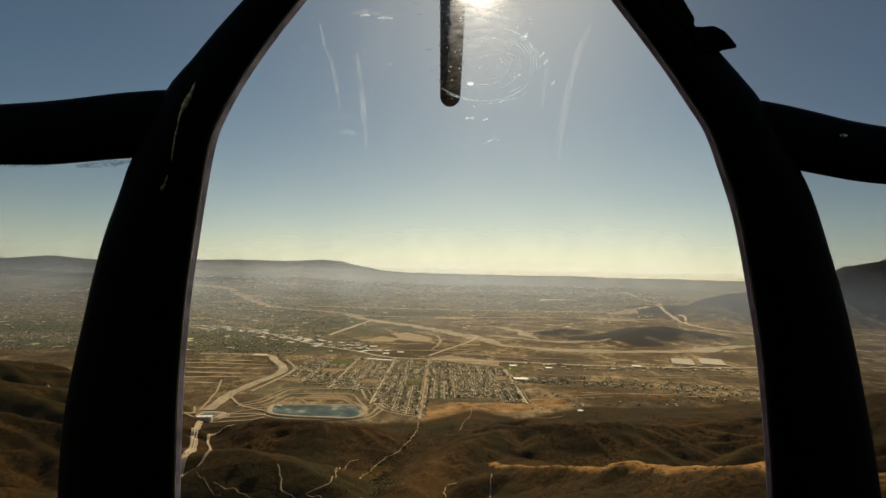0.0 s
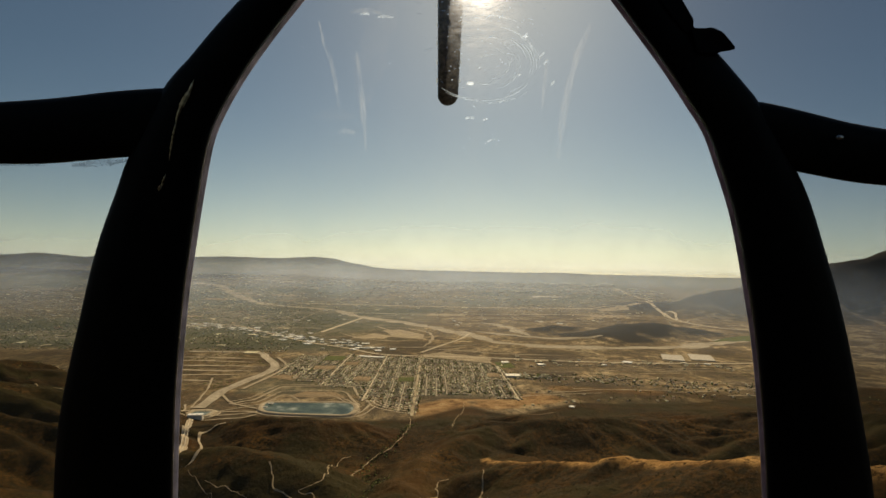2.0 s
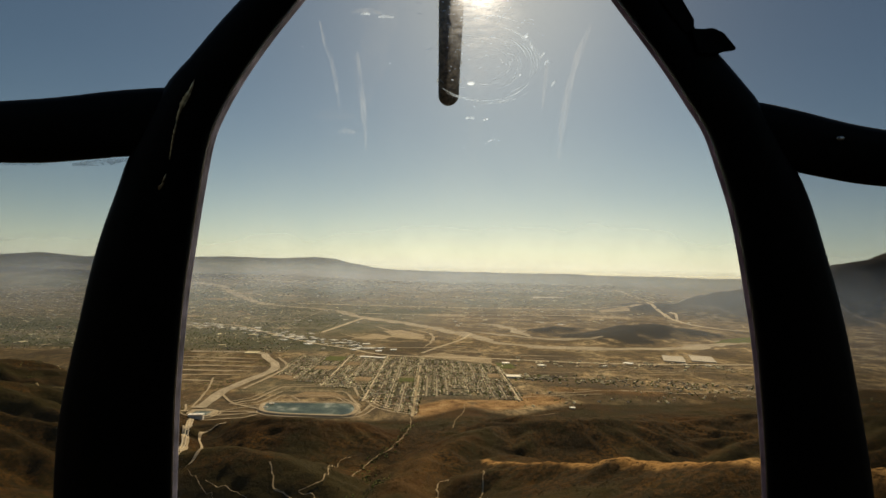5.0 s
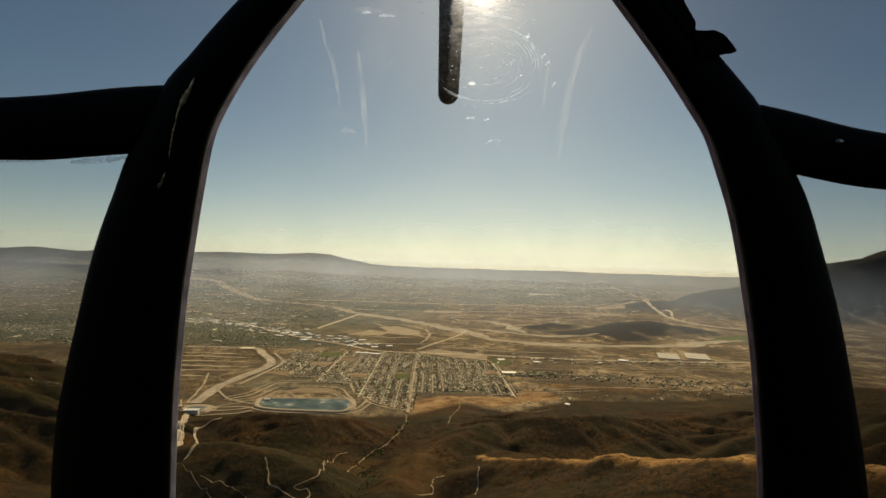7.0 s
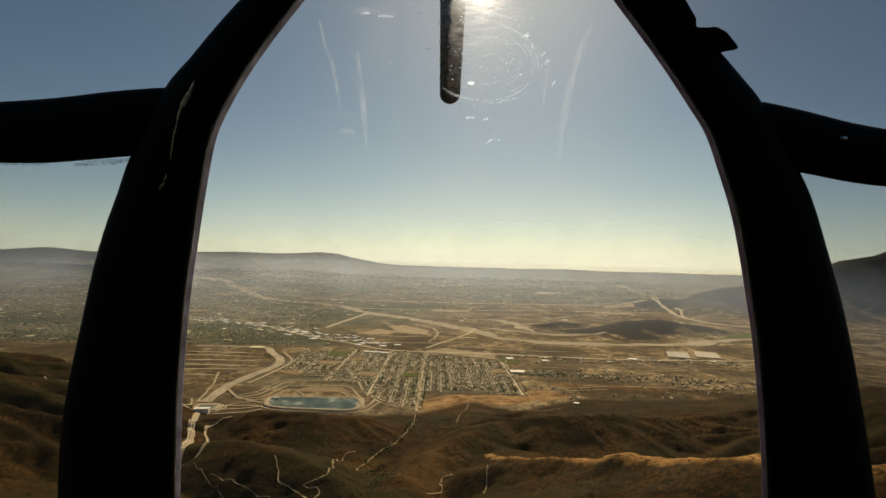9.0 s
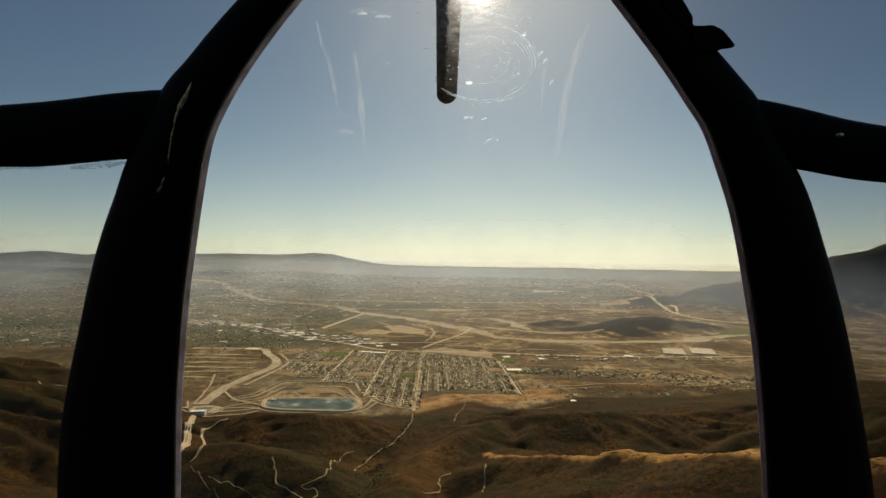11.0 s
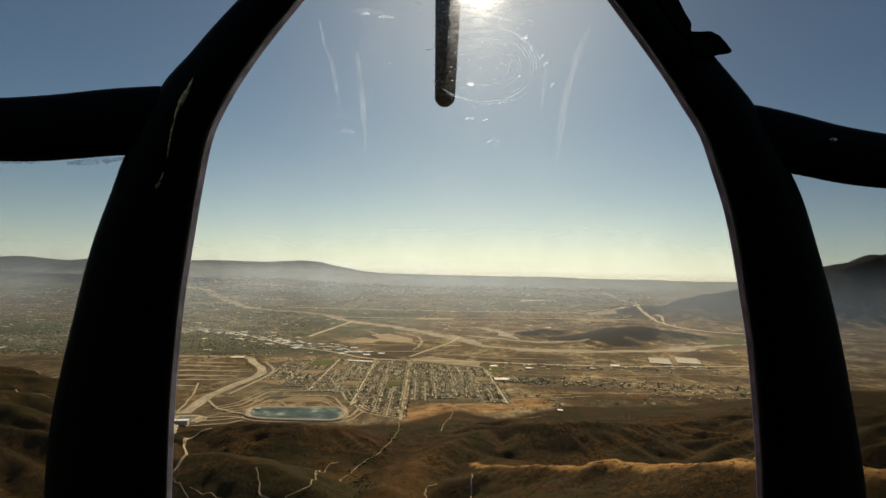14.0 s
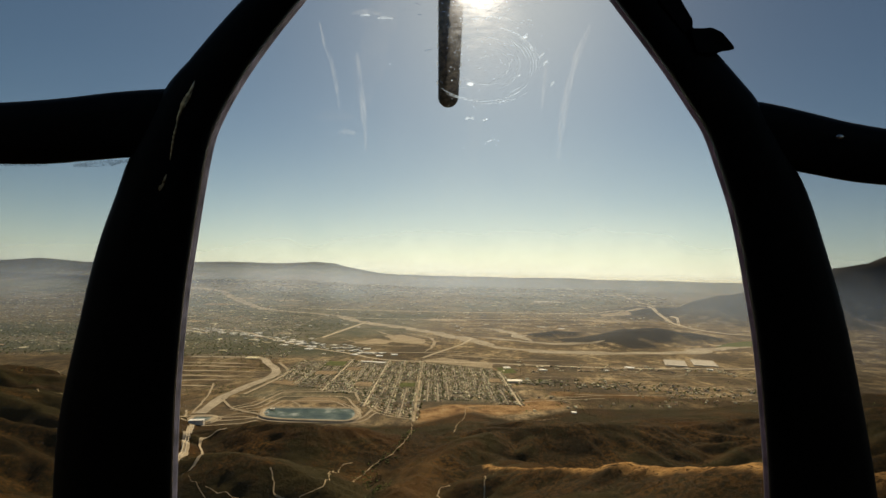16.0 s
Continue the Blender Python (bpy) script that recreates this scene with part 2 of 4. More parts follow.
SCORE = soft_film("polishing_score", (0.58, 0.74, 0.98), 0.62, 160, (1, 1, 1), 0.3, 0.7)
SMEAR = soft_film("dust_glare_smear", (0.86, 0.88, 0.88), 0.030, 55, (1, 1, 1), 0.25, 0.80)
CHIP = soft_film("bright_chip", (0.62, 0.76, 1.0), 1.0, 30, (1, 1, 1), 0.1, 0.3)
TERRAIN = terrain_material()
DIRT = surface("pale_dirt_road", (0.32, 0.25, 0.155), (0.60, 0.505, 0.36), scale=0.25, rough=0.95, spec=0.05, gain=0.95)
TRACK = surface("orange_dirt_track", (0.26, 0.19, 0.105), (0.50, 0.395, 0.25), scale=0.3, rough=0.95, spec=0.05, gain=1.2)
SAND = surface("river_sand", (0.25, 0.21, 0.145), (0.60, 0.51, 0.375), scale=0.04, fine=9, rough=0.95, spec=0.05, gain=1)
ASPHALT = surface("sun_bleached_asphalt", (0.40, 0.33, 0.22), (0.60, 0.50, 0.35), scale=0.2, rough=0.9, spec=0.1, gain=1.15)
STREET = surface("worn_street_asphalt", (0.26, 0.215, 0.15), (0.44, 0.37, 0.265), scale=0.2, rough=0.9, spec=0.1, gain=1.1)
BROWN_SOIL = surface("ploughed_brown_soil", (0.19, 0.135, 0.075), (0.36, 0.265, 0.155), scale=0.06, fine=9, rough=0.95, spec=0.05, gain=1.05)
TAN_SOIL = surface("bare_tan_soil", (0.30, 0.235, 0.145), (0.60, 0.485, 0.32), scale=0.05, fine=9, rough=0.95, spec=0.05, gain=0.92)
TURF = surface("irrigated_turf", (0.05, 0.065, 0.018), (0.12, 0.12, 0.035), scale=0.2, rough=0.95, spec=0.05, gain=1.3)
ROOF = surface("shingle_roofs", (0.30, 0.25, 0.15), (0.64, 0.55, 0.36), scale=0.5, rough=0.85, island=0.75, spec=0.15, gain=1.25)
STUCCO = surface("stucco_walls", (0.35, 0.30, 0.24), (0.62, 0.56, 0.48), scale=0.5, rough=0.9, island=0.4, gain=1.2)
WHITE_ROOF = surface("white_roof_coating", (0.60, 0.56, 0.46), (0.86, 0.82, 0.73), scale=0.15, rough=0.7, ob_random=0.6, gain=1.05)
LEAF = surface("dusty_tree_leaf", (0.072, 0.088, 0.026), (0.170, 0.185, 0.064), scale=0.6, rough=0.9, island=0.5, spec=0.1, gain=1.6, leafy=0.5)
BRUSH = surface("chaparral_brush", (0.014, 0.013, 0.004), (0.034, 0.026, 0.008), scale=0.5, rough=0.95, island=0.6, spec=0.05, gain=2.0, leafy=0.5)
CONCRETE = surface("sunlit_concrete", (0.30, 0.265, 0.205), (0.46, 0.41, 0.33), scale=0.2, rough=0.8, gain=1.25)
PIPE = surface("painted_pipe", (0.26, 0.21, 0.14), (0.42, 0.35, 0.24), scale=0.3, rough=0.5, gain=1.3)


def water_material():
    m, nt, bsdf = nodes_of("still_water")
    place = add(nt, "NewGeometry").outputs["Position"]
    n = add(nt, "TexNoise", {"Vector": place, "Scale": 0.06, "Detail": 6.0}).outputs["Fac"]
    nt.links.new(ramp(nt, n, (0.40, (0.045, 0.066, 0.050)), (0.52, (0.095, 0.120, 0.088)), (0.60, (0.26, 0.28, 0.22)), (0.68, (0.48, 0.48, 0.40))), bsdf.inputs["Base Color"])
    bsdf.inputs["Roughness"].default_value = 0.15
    bsdf.inputs["IOR"].default_value = 1.12
    rip = add(nt, "TexNoise", {"Vector": place, "Scale": 1.5, "Detail": 4.0}).outputs["Fac"]
    nt.links.new(add(nt, "Bump", {"Height": rip, "Strength": 0.15, "Distance": 0.1}).outputs[0], bsdf.inputs["Normal"])
    return m


WATER = water_material()


# ---- building helpers ----
def mesh_object(name, verts, faces, mats, smooth=False, slots=None):
    me = bpy.data.meshes.new(name)
    me.from_pydata([tuple(v) for v in verts], [], [tuple(f) for f in faces])
    for m in mats if isinstance(mats, (list, tuple)) else [mats]:
        me.materials.append(m)
    if slots is not None:
        me.polygons.foreach_set("material_index", slots)
    if smooth:
        me.polygons.foreach_set("use_smooth", [True] * len(me.polygons))
    me.update()
    return new(name, me)


def part(name, bm, mat, parent, label="", smooth=False):
    me = bpy.data.meshes.new(name)
    bmesh.ops.recalc_face_normals(bm, faces=bm.faces[:])
    bm.to_mesh(me)
    bm.free()
    me.materials.append(mat)
    if smooth:
        me.polygons.foreach_set("use_smooth", [True] * len(me.polygons))
    ob = new(name, me)
    ob.parent = parent
    return tagged(ob, label)


def spline(pts, n):
    """n points evenly along a smooth curve through pts."""
    p = np.array(pts, float)
    q = np.vstack([2 * p[0] - p[1], p, 2 * p[-1] - p[-2]])
    out = []
    for i in range(1, len(q) - 2):
        a, b, c, d = q[i - 1:i + 3]
        for t in np.linspace(0, 1, 12, endpoint=False):
            out.append(0.5 * (2 * b + (c - a) * t + (2 * a - 5 * b + 4 * c - d) * t * t + (3 * b - a - 3 * c + d) * t ** 3))
    out.append(q[-2])
    out = np.array(out)
    s = np.r_[0, np.cumsum(np.linalg.norm(np.diff(out, axis=0), axis=1))]
    u = np.linspace(0, s[-1], n)
    return np.stack([np.interp(u, s, out[:, k]) for k in range(p.shape[1])], 1)


def lattice(ix, iy, seed):
    h = (ix * 374761393 + iy * 668265263 + seed * 974634777) & 0xFFFFFFFF
    h = ((h ^ (h >> 13)) * 1274126177) & 0xFFFFFFFF
    return ((h ^ (h >> 16)) & 0xFFFF) / 65535.0


def value_noise(x, y, seed):
    ix, iy = np.floor(x).astype(np.int64), np.floor(y).astype(np.int64)
    fx, fy = x - ix, y - iy
    fx, fy = fx * fx * fx * (fx * (fx * 6 - 15) + 10), fy * fy * fy * (fy * (fy * 6 - 15) + 10)
    a, b = lattice(ix, iy, seed), lattice(ix + 1, iy, seed)
    c, d = lattice(ix, iy + 1, seed), lattice(ix + 1, iy + 1, seed)
    return a + (b - a) * fx + (c - a) * fy + (a - b - c + d) * fx * fy


def fractal(x, y, size, seed, octaves=5, ridged=False):
    total, amp, norm = 0.0, 1.0, 0.0
    for k in range(octaves):
        n = value_noise(x / size + 17.3 * k, y / size - 9.1 * k, seed + k)
        total = total + amp * (1 - np.abs(2 * n - 1) if ridged else n)
        norm, amp, size = norm + amp, amp * 0.5, size * 0.5
    return total / norm


def smooth01(t):
    t = np.clip(t, 0, 1)
    return t * t * (3 - 2 * t)


def along(x, y, pts):
    """Distance from a broken line with heights, and the height at the nearest place on it."""
    best, top = np.full(np.shape(x), 1e9), np.zeros(np.shape(x))
    for (ax, ay, az), (bx, by, bz) in zip(pts, pts[1:]):
        dx, dy = bx - ax, by - ay
        t = np.clip(((x - ax) * dx + (y - ay) * dy) / (dx * dx + dy * dy), 0, 1)
        d = np.hypot(x - ax - t * dx, y - ay - t * dy)
        hit = d < best
        best, top = np.where(hit, d, best), np.where(hit, az + t * (bz - az), top)
    return best, top


FIREBREAK = [(24, 332, 13), (31, 318, 17), (48, 288, 28), (65, 258, 39.5), (81, 222, 54), (140, 160, 70), (260, 90, 85)]
RIDGES = [  # crest points, and the half width of the ridge
    (FIREBREAK, 62),
    ([(-128, 422, 5), (-104, 394, 12), (-70, 386, 14), (-38, 398, 8)], 56),
    ([(-135, 352, 10), (-107, 322, 17), (-85, 318, 21), (-66, 311, 22), (-42, 297, 18), (-25, 280, 14)], 50),
    ([(-4, 250, 25), (-16, 268, 21), (2, 330, 15), (22, 372, 13), (40, 398, 9)], 40),
    ([(28, 402, 9), (70, 388, 15), (110, 392, 14), (150, 408, 9), (220, 425, 12)], 66),
    ([(48, 241, 39), (10, 212, 36), (-40, 190, 42), (-120, 200, 55)], 60),
    ([(-205, 420, 16), (-250, 370, 38), (-300, 300, 58), (-380, 200, 80)], 95),
    ([(-280, 500, 12), (-350, 470, 30), (-430, 400, 52), (-560, 330, 80)], 90),
    ([(210, 400, 14), (280, 330, 40), (380, 270, 60), (520, 200, 90)], 110),
    ([(-500, -60, 130), (-150, -80, 70), (0, -120, 60), (200, -80, 70), (500, -60, 130)], 160),
]
LOW_HILLS = [([(268, 890, 8), (330, 945, 16), (395, 980, 18), (440, 985, 10)], 88), ([(190, 985, 6), (225, 1000, 9), (258, 1000, 6)], 38)]
MOUNTAINS = [
    ([(690, 1520, 24), (735, 1490, 52), (818, 1460, 70), (930, 1450, 98), (1073, 1450, 132), (1111, 1450, 146), (1142, 1450, 156), (1217, 1450, 174), (1400, 1400, 220), (1750, 1300, 290)], 250),
    ([(-4200, 3500, 120), (-3005, 3500, 62), (-2699, 3480, 84), (-2390, 3500, 64), (-1900, 3600, 20)], 300),
    ([(-2900, 4480, 44), (-2199, 4480, 34), (-1843, 4480, 44), (-1432, 4480, 46), (-1080, 4480, 74), (-900, 4480, 64), (-780, 4480, 40), (-560, 4480, 12), (-300, 4480, 4), (367, 4480, 3), (1139, 4480, 6)], 260),
    ([(-330, 3250, 8), (-240, 3250, 26), (-180, 3250, 22), (-110, 3270, 26), (20, 3300, 6)], 80),
    ([(-2600, 2700, 34), (-2000, 2750, 16), (-1500, 2650, 28), (-1150, 2700, 16)], 180),
]


def foot(x):
    """How far out the foothills reach at x."""
    return np.interp(x, [-420, -230, -150, -110, -49, -16, 25, 56, 113, 195, 400], [620, 520, 438, 442, 440, 444, 480, 458, 494, 498, 560])


def spur_lines():
    """The crests as single stretches, with side spurs that run down from them: from x, y, z to x, y, z, and the slope of the flanks."""
    r = random.Random(31)
    rows = []
    for pts, half in RIDGES[:9]:
        for (ax, ay, az), (bx, by, bz) in zip(pts, pts[1:]):
            rows.append((ax, ay, az, bx, by, bz, 0.47))
            length = math.hypot(bx - ax, by - ay)
            ux, uy = (bx - ax) / length, (by - ay) / length
            down = -1 if bz > az else 1
            at = r.uniform(4, 12)
            while at < length:
                t = at / length
                x, y, z = ax + (bx - ax) * t, ay + (by - ay) * t, az + (bz - az) * t
                for side in (-1, 1):
                    if r.random() < 0.85:
                        lean = r.uniform(0.1, 0.8) * down
                        dx, dy = -uy * side + ux * lean, ux * side + uy * lean
                        n = math.hypot(dx, dy)
                        dx, dy = dx / n, dy / n
                        reach = half * (0.35 + z / 60) * r.uniform(0.7, 1.15)
                        bend = r.uniform(-0.35, 0.35)
                        mx, my, mz = x + dx * reach * 0.5, y + dy * reach * 0.5, z * r.uniform(0.62, 0.78)
                        dx, dy = dx - dy * bend, dy + dx * bend
                        rows.append((x, y, z * 0.97, mx, my, mz, 0.58))
                        rows.append((mx, my, mz, mx + dx * reach * 0.6, my + dy * reach * 0.6, z * r.uniform(0.2, 0.38), 0.66))
                        if r.random() < 0.6:
                            ex, ey = dx - dy * 0.9 * side, dy + dx * 0.9 * side
                            rows.append((mx, my, mz * 0.97, mx + ex * reach * 0.35, my + ey * reach * 0.35, mz * 0.5, 0.70))
                at += r.uniform(8, 15)
    return np.array(rows)


SPURS = spur_lines()


def foothills(x, y):
    out = np.zeros(len(x))
    ax, ay, az, bx, by, bz, slope = SPURS.T
    dx, dy = bx - ax, by - ay
    sq = dx * dx + dy * dy
    for k in range(0, len(x), 4000):
        px, py = x[k:k + 4000, None], y[k:k + 4000, None]
        t = np.clip(((px - ax) * dx + (py - ay) * dy) / sq, 0, 1)
        d = np.hypot(px - ax - t * dx, py - ay - t * dy)
        out[k:k + 4000] = np.max(az + t * (bz - az) - slope * (np.sqrt(d * d + 7) - 2.65), axis=1)
    return out


def height(x, y):
    x, y = np.asarray(x, float), np.asarray(y, float)
    shape = x.shape
    x, y = x.ravel(), y.ravel()
    z = np.zeros(x.shape)
    for pts, half in RIDGES:
        d, top = along(x, y, pts)
        t = np.clip(1 - d / (half * (0.7 + top / 70)), 0, 1)
        z = np.maximum(z, 0.62 * top * t)
    near = (y < 660) & (y > -150) & (np.abs(x) < 700)
    if near.any():
        nx, ny = x[near], y[near]
        wx, wy = nx + 11 * (fractal(nx, ny, 34, 5, 4) - 0.5), ny + 11 * (fractal(nx, ny, 34, 9, 4) - 0.5)
        f = np.maximum(z[near], foothills(wx, wy))
        pipe, _ = along(nx, ny, [(-155, 428, 0), (-112, 326, 0), (-80, 220, 0)])
        f = f + smooth01(pipe / 16) * smooth01((f + 2) / 7) * (1.6 * (fractal(wx, wy, 8, 45, 3, True) - 0.6) + 2.6 * (fractal(wx, wy, 24, 47, 4, True) - 0.55))
        z[near] = f
    z = z + 1.6 + 3 * (fractal(x, y, 120, 3, 4) - 0.3)
    z = np.maximum(z, 0.3) * smooth01((foot(x) + 14 * (fractal(x, y, 40, 31, 3) - 0.5) - y) / 46)
    for pts, half in LOW_HILLS:
        d, top = along(x, y, pts)
        z = z + top * smooth01(1 - d / half) * (0.7 + 0.5 * fractal(x, y, 55, 41, 4))
    rise = np.interp(x, [-4000, -2200, -900, -480, 0, 1000, 2700], [150, 172, 156, 120, 108, 108, 98])
    far = np.clip((y - 1500) / 2980, 0, 1)
    z = z + rise * (0.75 * far + 0.25 * far * far) + smooth01(far * 4) * 26 * (fractal(x, y, 340, 71, 4) - 0.5) * (1 - 0.4 * far)
    for pts, half in MOUNTAINS:
        d, top = along(x + 0.2 * half * (fractal(x, y, 500, 51, 3) - 0.5), y, pts)
        t = np.clip(1 - d / half, 0, 1)
        z = z + top * t * (1 + (0.30 if half > 255 or half < 240 else 0.9) * (fractal(x, y, 420 if half > 255 else 130, 61, 3, True) - 0.6) * (1 - t * t) / 0.5)
    return z.reshape(shape)


# ---- the land ----
def axis(first, last, fine0, fine1, step, grow):
    """Coordinates with an even step from fine0 to fine1 and ever wider ones outside it."""
    mid = list(np.arange(fine0, fine1 + step / 2, step))
    s, v = step, mid[-1]
    while v < last:
        s *= grow
        v += s
        mid.append(min(v, last))
    s, v = step, mid[0]
    low = []
    while v > first:
        s *= grow
        v -= s
        low.append(max(v, first))
    return np.array(low[::-1] + mid)


def build_ground():
    xs, ys = axis(-4700, 4700, -240, 240, 2.0, 1.035), axis(-900, 4850, 215, 470, 1.6, 1.03)
    gx, gy = np.meshgrid(xs, ys)
    gz = height(gx, gy)
    w = len(xs)
    verts = np.stack([gx.ravel(), gy.ravel(), gz.ravel()], 1)
    i, j = np.meshgrid(np.arange(w - 1), np.arange(len(ys) - 1))
    a = (j * w + i).ravel()
    ob = mesh_object("ground", verts, np.stack([a, a + 1, a + w + 1, a + w], 1), TERRAIN, smooth=True)
    x, y, z = verts.T
    hill = smooth01((foot(x) + 10 * (fractal(x, y, 30, 77, 4) - 0.5) - y) / 14 + 0.4)
    heath = smooth01((x - 85) / 50) * smooth01((572 - 0.14 * (x - 100) + 34 * (fractal(x, y, 45, 79, 4) - 0.5) - y) / 30)
    hill = np.maximum(hill, 0.72 * heath)
    hill = np.maximum(hill, 0.38 * smooth01((-168 - x) / 20) * smooth01((705 - y) / 20))
    d, _ = along(x, y, FIREBREAK)
    bare = smooth01(1.5 - d / (1.6 + 3.4 * fractal(x, y, 14, 81, 3))) * (x > 22) * hill
    d2, _ = along(x, y, [(-30, 350, 0), (-8, 330, 0), (-4, 300, 0)])
    bare = np.maximum(bare, 0.10 * smooth01(1.4 - d2 / 12))
    wood = np.zeros(len(x))
    for pts, half in LOW_HILLS:
        d, _ = along(x, y, pts)
        wood = np.maximum(wood, smooth01((0.88 - d / half) * 4 + 4.5 * (fractal(x, y, 45, 43, 5) - 0.55)))
    for pts, half in MOUNTAINS[:1]:
        d, top = along(x, y, pts)
        wood = np.maximum(wood, smooth01(1.4 - d / half * 1.2 + 0.5 * (fractal(x, y, 60, 45, 4) - 0.5)))
    for pts, half in (MOUNTAINS[1], MOUNTAINS[2], MOUNTAINS[4]):
        d, top = along(x, y, pts)
        wood = np.maximum(wood, 0.8 * smooth01(1.5 - d / half * 1.2))
    west = smooth01((-40 - x + 0.18 * (y - 600)) / 160) * smooth01((y - 690) / 60) + 1.0 * smooth01((y - 1250) / 500)
    town = np.clip(west, 0, 1) * (1 - hill) * (0.45 + 0.55 * smooth01((fractal(x, y, 420, 91, 4) - 0.36) / 0.16))
    core = smooth01((x + 165) / 12) * smooth01((66 - x) / 8) * smooth01((y - 500) / 12) * smooth01((692 - y) / 10)
    town = np.where(core > 0, np.maximum(town * (1 - core), 0.55 * core), town)
    field = np.zeros(len(x))
    for (ax, ay, bx, by), reach in (((-4, 464, 16, 484), 17), ((46, 486, 90, 506), 20), ((20, 500, 60, 492), 9), ((110, 540, 190, 530), 12)):
        d, _ = along(x, y, [(ax, ay, 0), (bx, by, 0)])
        field = np.maximum(field, smooth01((1 - d / reach) * 2.2 + 1.6 * (fractal(x, y, 12, 93, 4) - 0.5)))
    field *= (x > -12.5) & ((x > 70) | (y < 500)) 
    for name, values in (("field", field), ("hill", hill), ("bare", bare), ("wood", wood), ("town", town)):
        ob.data.attributes.new(name, "FLOAT", "POINT").data.foreach_set("value", np.ascontiguousarray(values, dtype=np.float32))
    return tagged(ob, "dry brown foothills running down to a wide tan valley plain", "ground", kind="structure")


build_ground()


def ribbon(name, pts, width, mat, label, lift=0.25, wander=0.0, seed=1, every=4.0, ragged=0.0, category="road", taper=False):
    """A road, track or sandy bed that lies on the ground."""
    length = float(np.sum(np.linalg.norm(np.diff(np.array(pts, float), axis=0), axis=1)))
    p = spline(pts, max(4, int(length / every))) if len(pts) > 2 else np.linspace(pts[0], pts[1], max(3, int(length / every)))
    if wander:
        k = np.arange(len(p))
        p = p + wander * np.stack([value_noise(k * 0.35, k * 0 + 0.5, seed) - 0.5, value_noise(k * 0.35, k * 0 + 7.5, seed) - 0.5], 1)
    t = np.gradient(p, axis=0)
    t /= np.linalg.norm(t, axis=1)[:, None]
    nrm = np.stack([-t[:, 1], t[:, 0]], 1)
    k = np.arange(len(p))
    width = width * (np.clip(np.sin(math.pi * (k + 0.4) / len(p)) * 1.6, 0.08, 1.0) if taper else np.ones(len(p)))[:, None]
    cols = []
    for c in (-1.0, -0.5, 0.0, 0.5, 1.0):
        rag = 1 + (ragged * (value_noise(k * 0.4, k * 0 + 3.3 * c, seed + 5) - 0.5) * 2 if abs(c) == 1 else 0)
        q = p + nrm * (c * width / 2 * np.asarray(rag)[:, None] if ragged and abs(c) == 1 else c * width / 2)
        cols.append(np.c_[q, height(q[:, 0], q[:, 1]) + lift + (0.03 if abs(c) < 1 else 0)])
    v = np.stack(cols, 1).reshape(-1, 3)
    faces = [(i * 5 + c, i * 5 + c + 1, i * 5 + c + 6, i * 5 + c + 5) for i in range(len(p) - 1) for c in range(4)]
    return tagged(mesh_object(name, v, faces, mat), label, category, kind="structure")


def patch(name, pts, mat, label, lift=0.15, rough=0.0, seed=3, category="field"):
    """A flat piece of land with its own soil."""
    p = np.array(pts + pts[:1], float)
    edge = []
    for a, b in zip(p, p[1:]):
        n = max(2, int(np.hypot(*(b - a)) / 5))
        edge += [a + (b - a) * i / n for i in range(n)]
    edge = np.array(edge)
    mid = edge.mean(0)
    k = np.arange(len(edge))
    edge = mid + (edge - mid) * (1 + rough * (value_noise(k * 0.5, k * 0 + 0.3, seed) - 0.5))[:, None]
    rings = [mid + (edge - mid) * s for s in (1.0, 0.66, 0.33)]
    v = np.vstack(rings + [mid[None]])
    v = np.c_[v, height(v[:, 0], v[:, 1]) + lift]
    n = len(edge)
    faces = [(r * n + i, r * n + (i + 1) % n, (r + 1) * n + (i + 1) % n, (r + 1) * n + i) for r in range(2) for i in range(n)]
    faces += [(2 * n + i, 2 * n + (i + 1) % n, 3 * n) for i in range(n)]
    return tagged(mesh_object(name, v, faces, mat), label, category, kind="structure")


# river beds
ribbon("river_bed_1", [(-879, 2157), (-564, 1626), (-392, 1453), (-250, 1355), (-166, 1190), (-100, 1125), (-30, 1040), (48, 922), (91, 832), (150, 794), (254, 784), (335, 795), (417, 847), (620, 960)],
       26, SAND, "broad dry sandy river wash across the plain", 0.2, 14, 2, 9, 0.75, "river bed")
ribbon("river_bed_2", [(-1500, 2500), (-1100, 2300), (-879, 2157)], 40, SAND, "broad dry sandy river wash across the plain", 0.2, 8, 3, 20, 0.5, "river bed")
ribbon("river_bed_3", [(60, 960), (170, 880), (240, 862), (262, 868)], 16, SAND, "pale sandy bank beside the wash", 0.3, 10, 4, 8, 0.7, "river bed", True)
ribbon("river_bed_4", [(90, 1110), (130, 1050), (150, 960), (158, 900)], 22, SAND, "pale sandy bank beside the wash", 0.3, 10, 8, 8, 0.7, "river bed", True)
# highways
for k, (pts, w) in enumerate([
        ([(-209, 1285), (-35, 1277), (170, 1312), (309, 1330), (520, 1330)], 10), ([(-181, 903), (-151, 1165)], 7),
        ([(900, 2560), (830, 2150), (770, 1850), (660, 1640), (558, 1235), (560, 1080), (620, 1040)], 9),
        ([(558, 1235), (600, 1330), (612, 1400)], 6), ([(-15, 720), (10, 780), (40, 850), (62, 930)], 4),
        ([(-400, 1560), (100, 1530), (600, 1560)], 12), ([(-600, 1000), (-375, 995), (-259, 885), (-174, 795), (-111, 747), (-55, 700), (60, 690), (180, 672), (300, 672), (460, 690)], 5),
        ([(-900, 2600), (0, 2450), (900, 2500)], 16)]):
    ribbon("road_%d" % (k + 1), pts, w, ASPHALT, "pale sun-bleached highway crossing the plain", 0.45, every=10)
k = 0
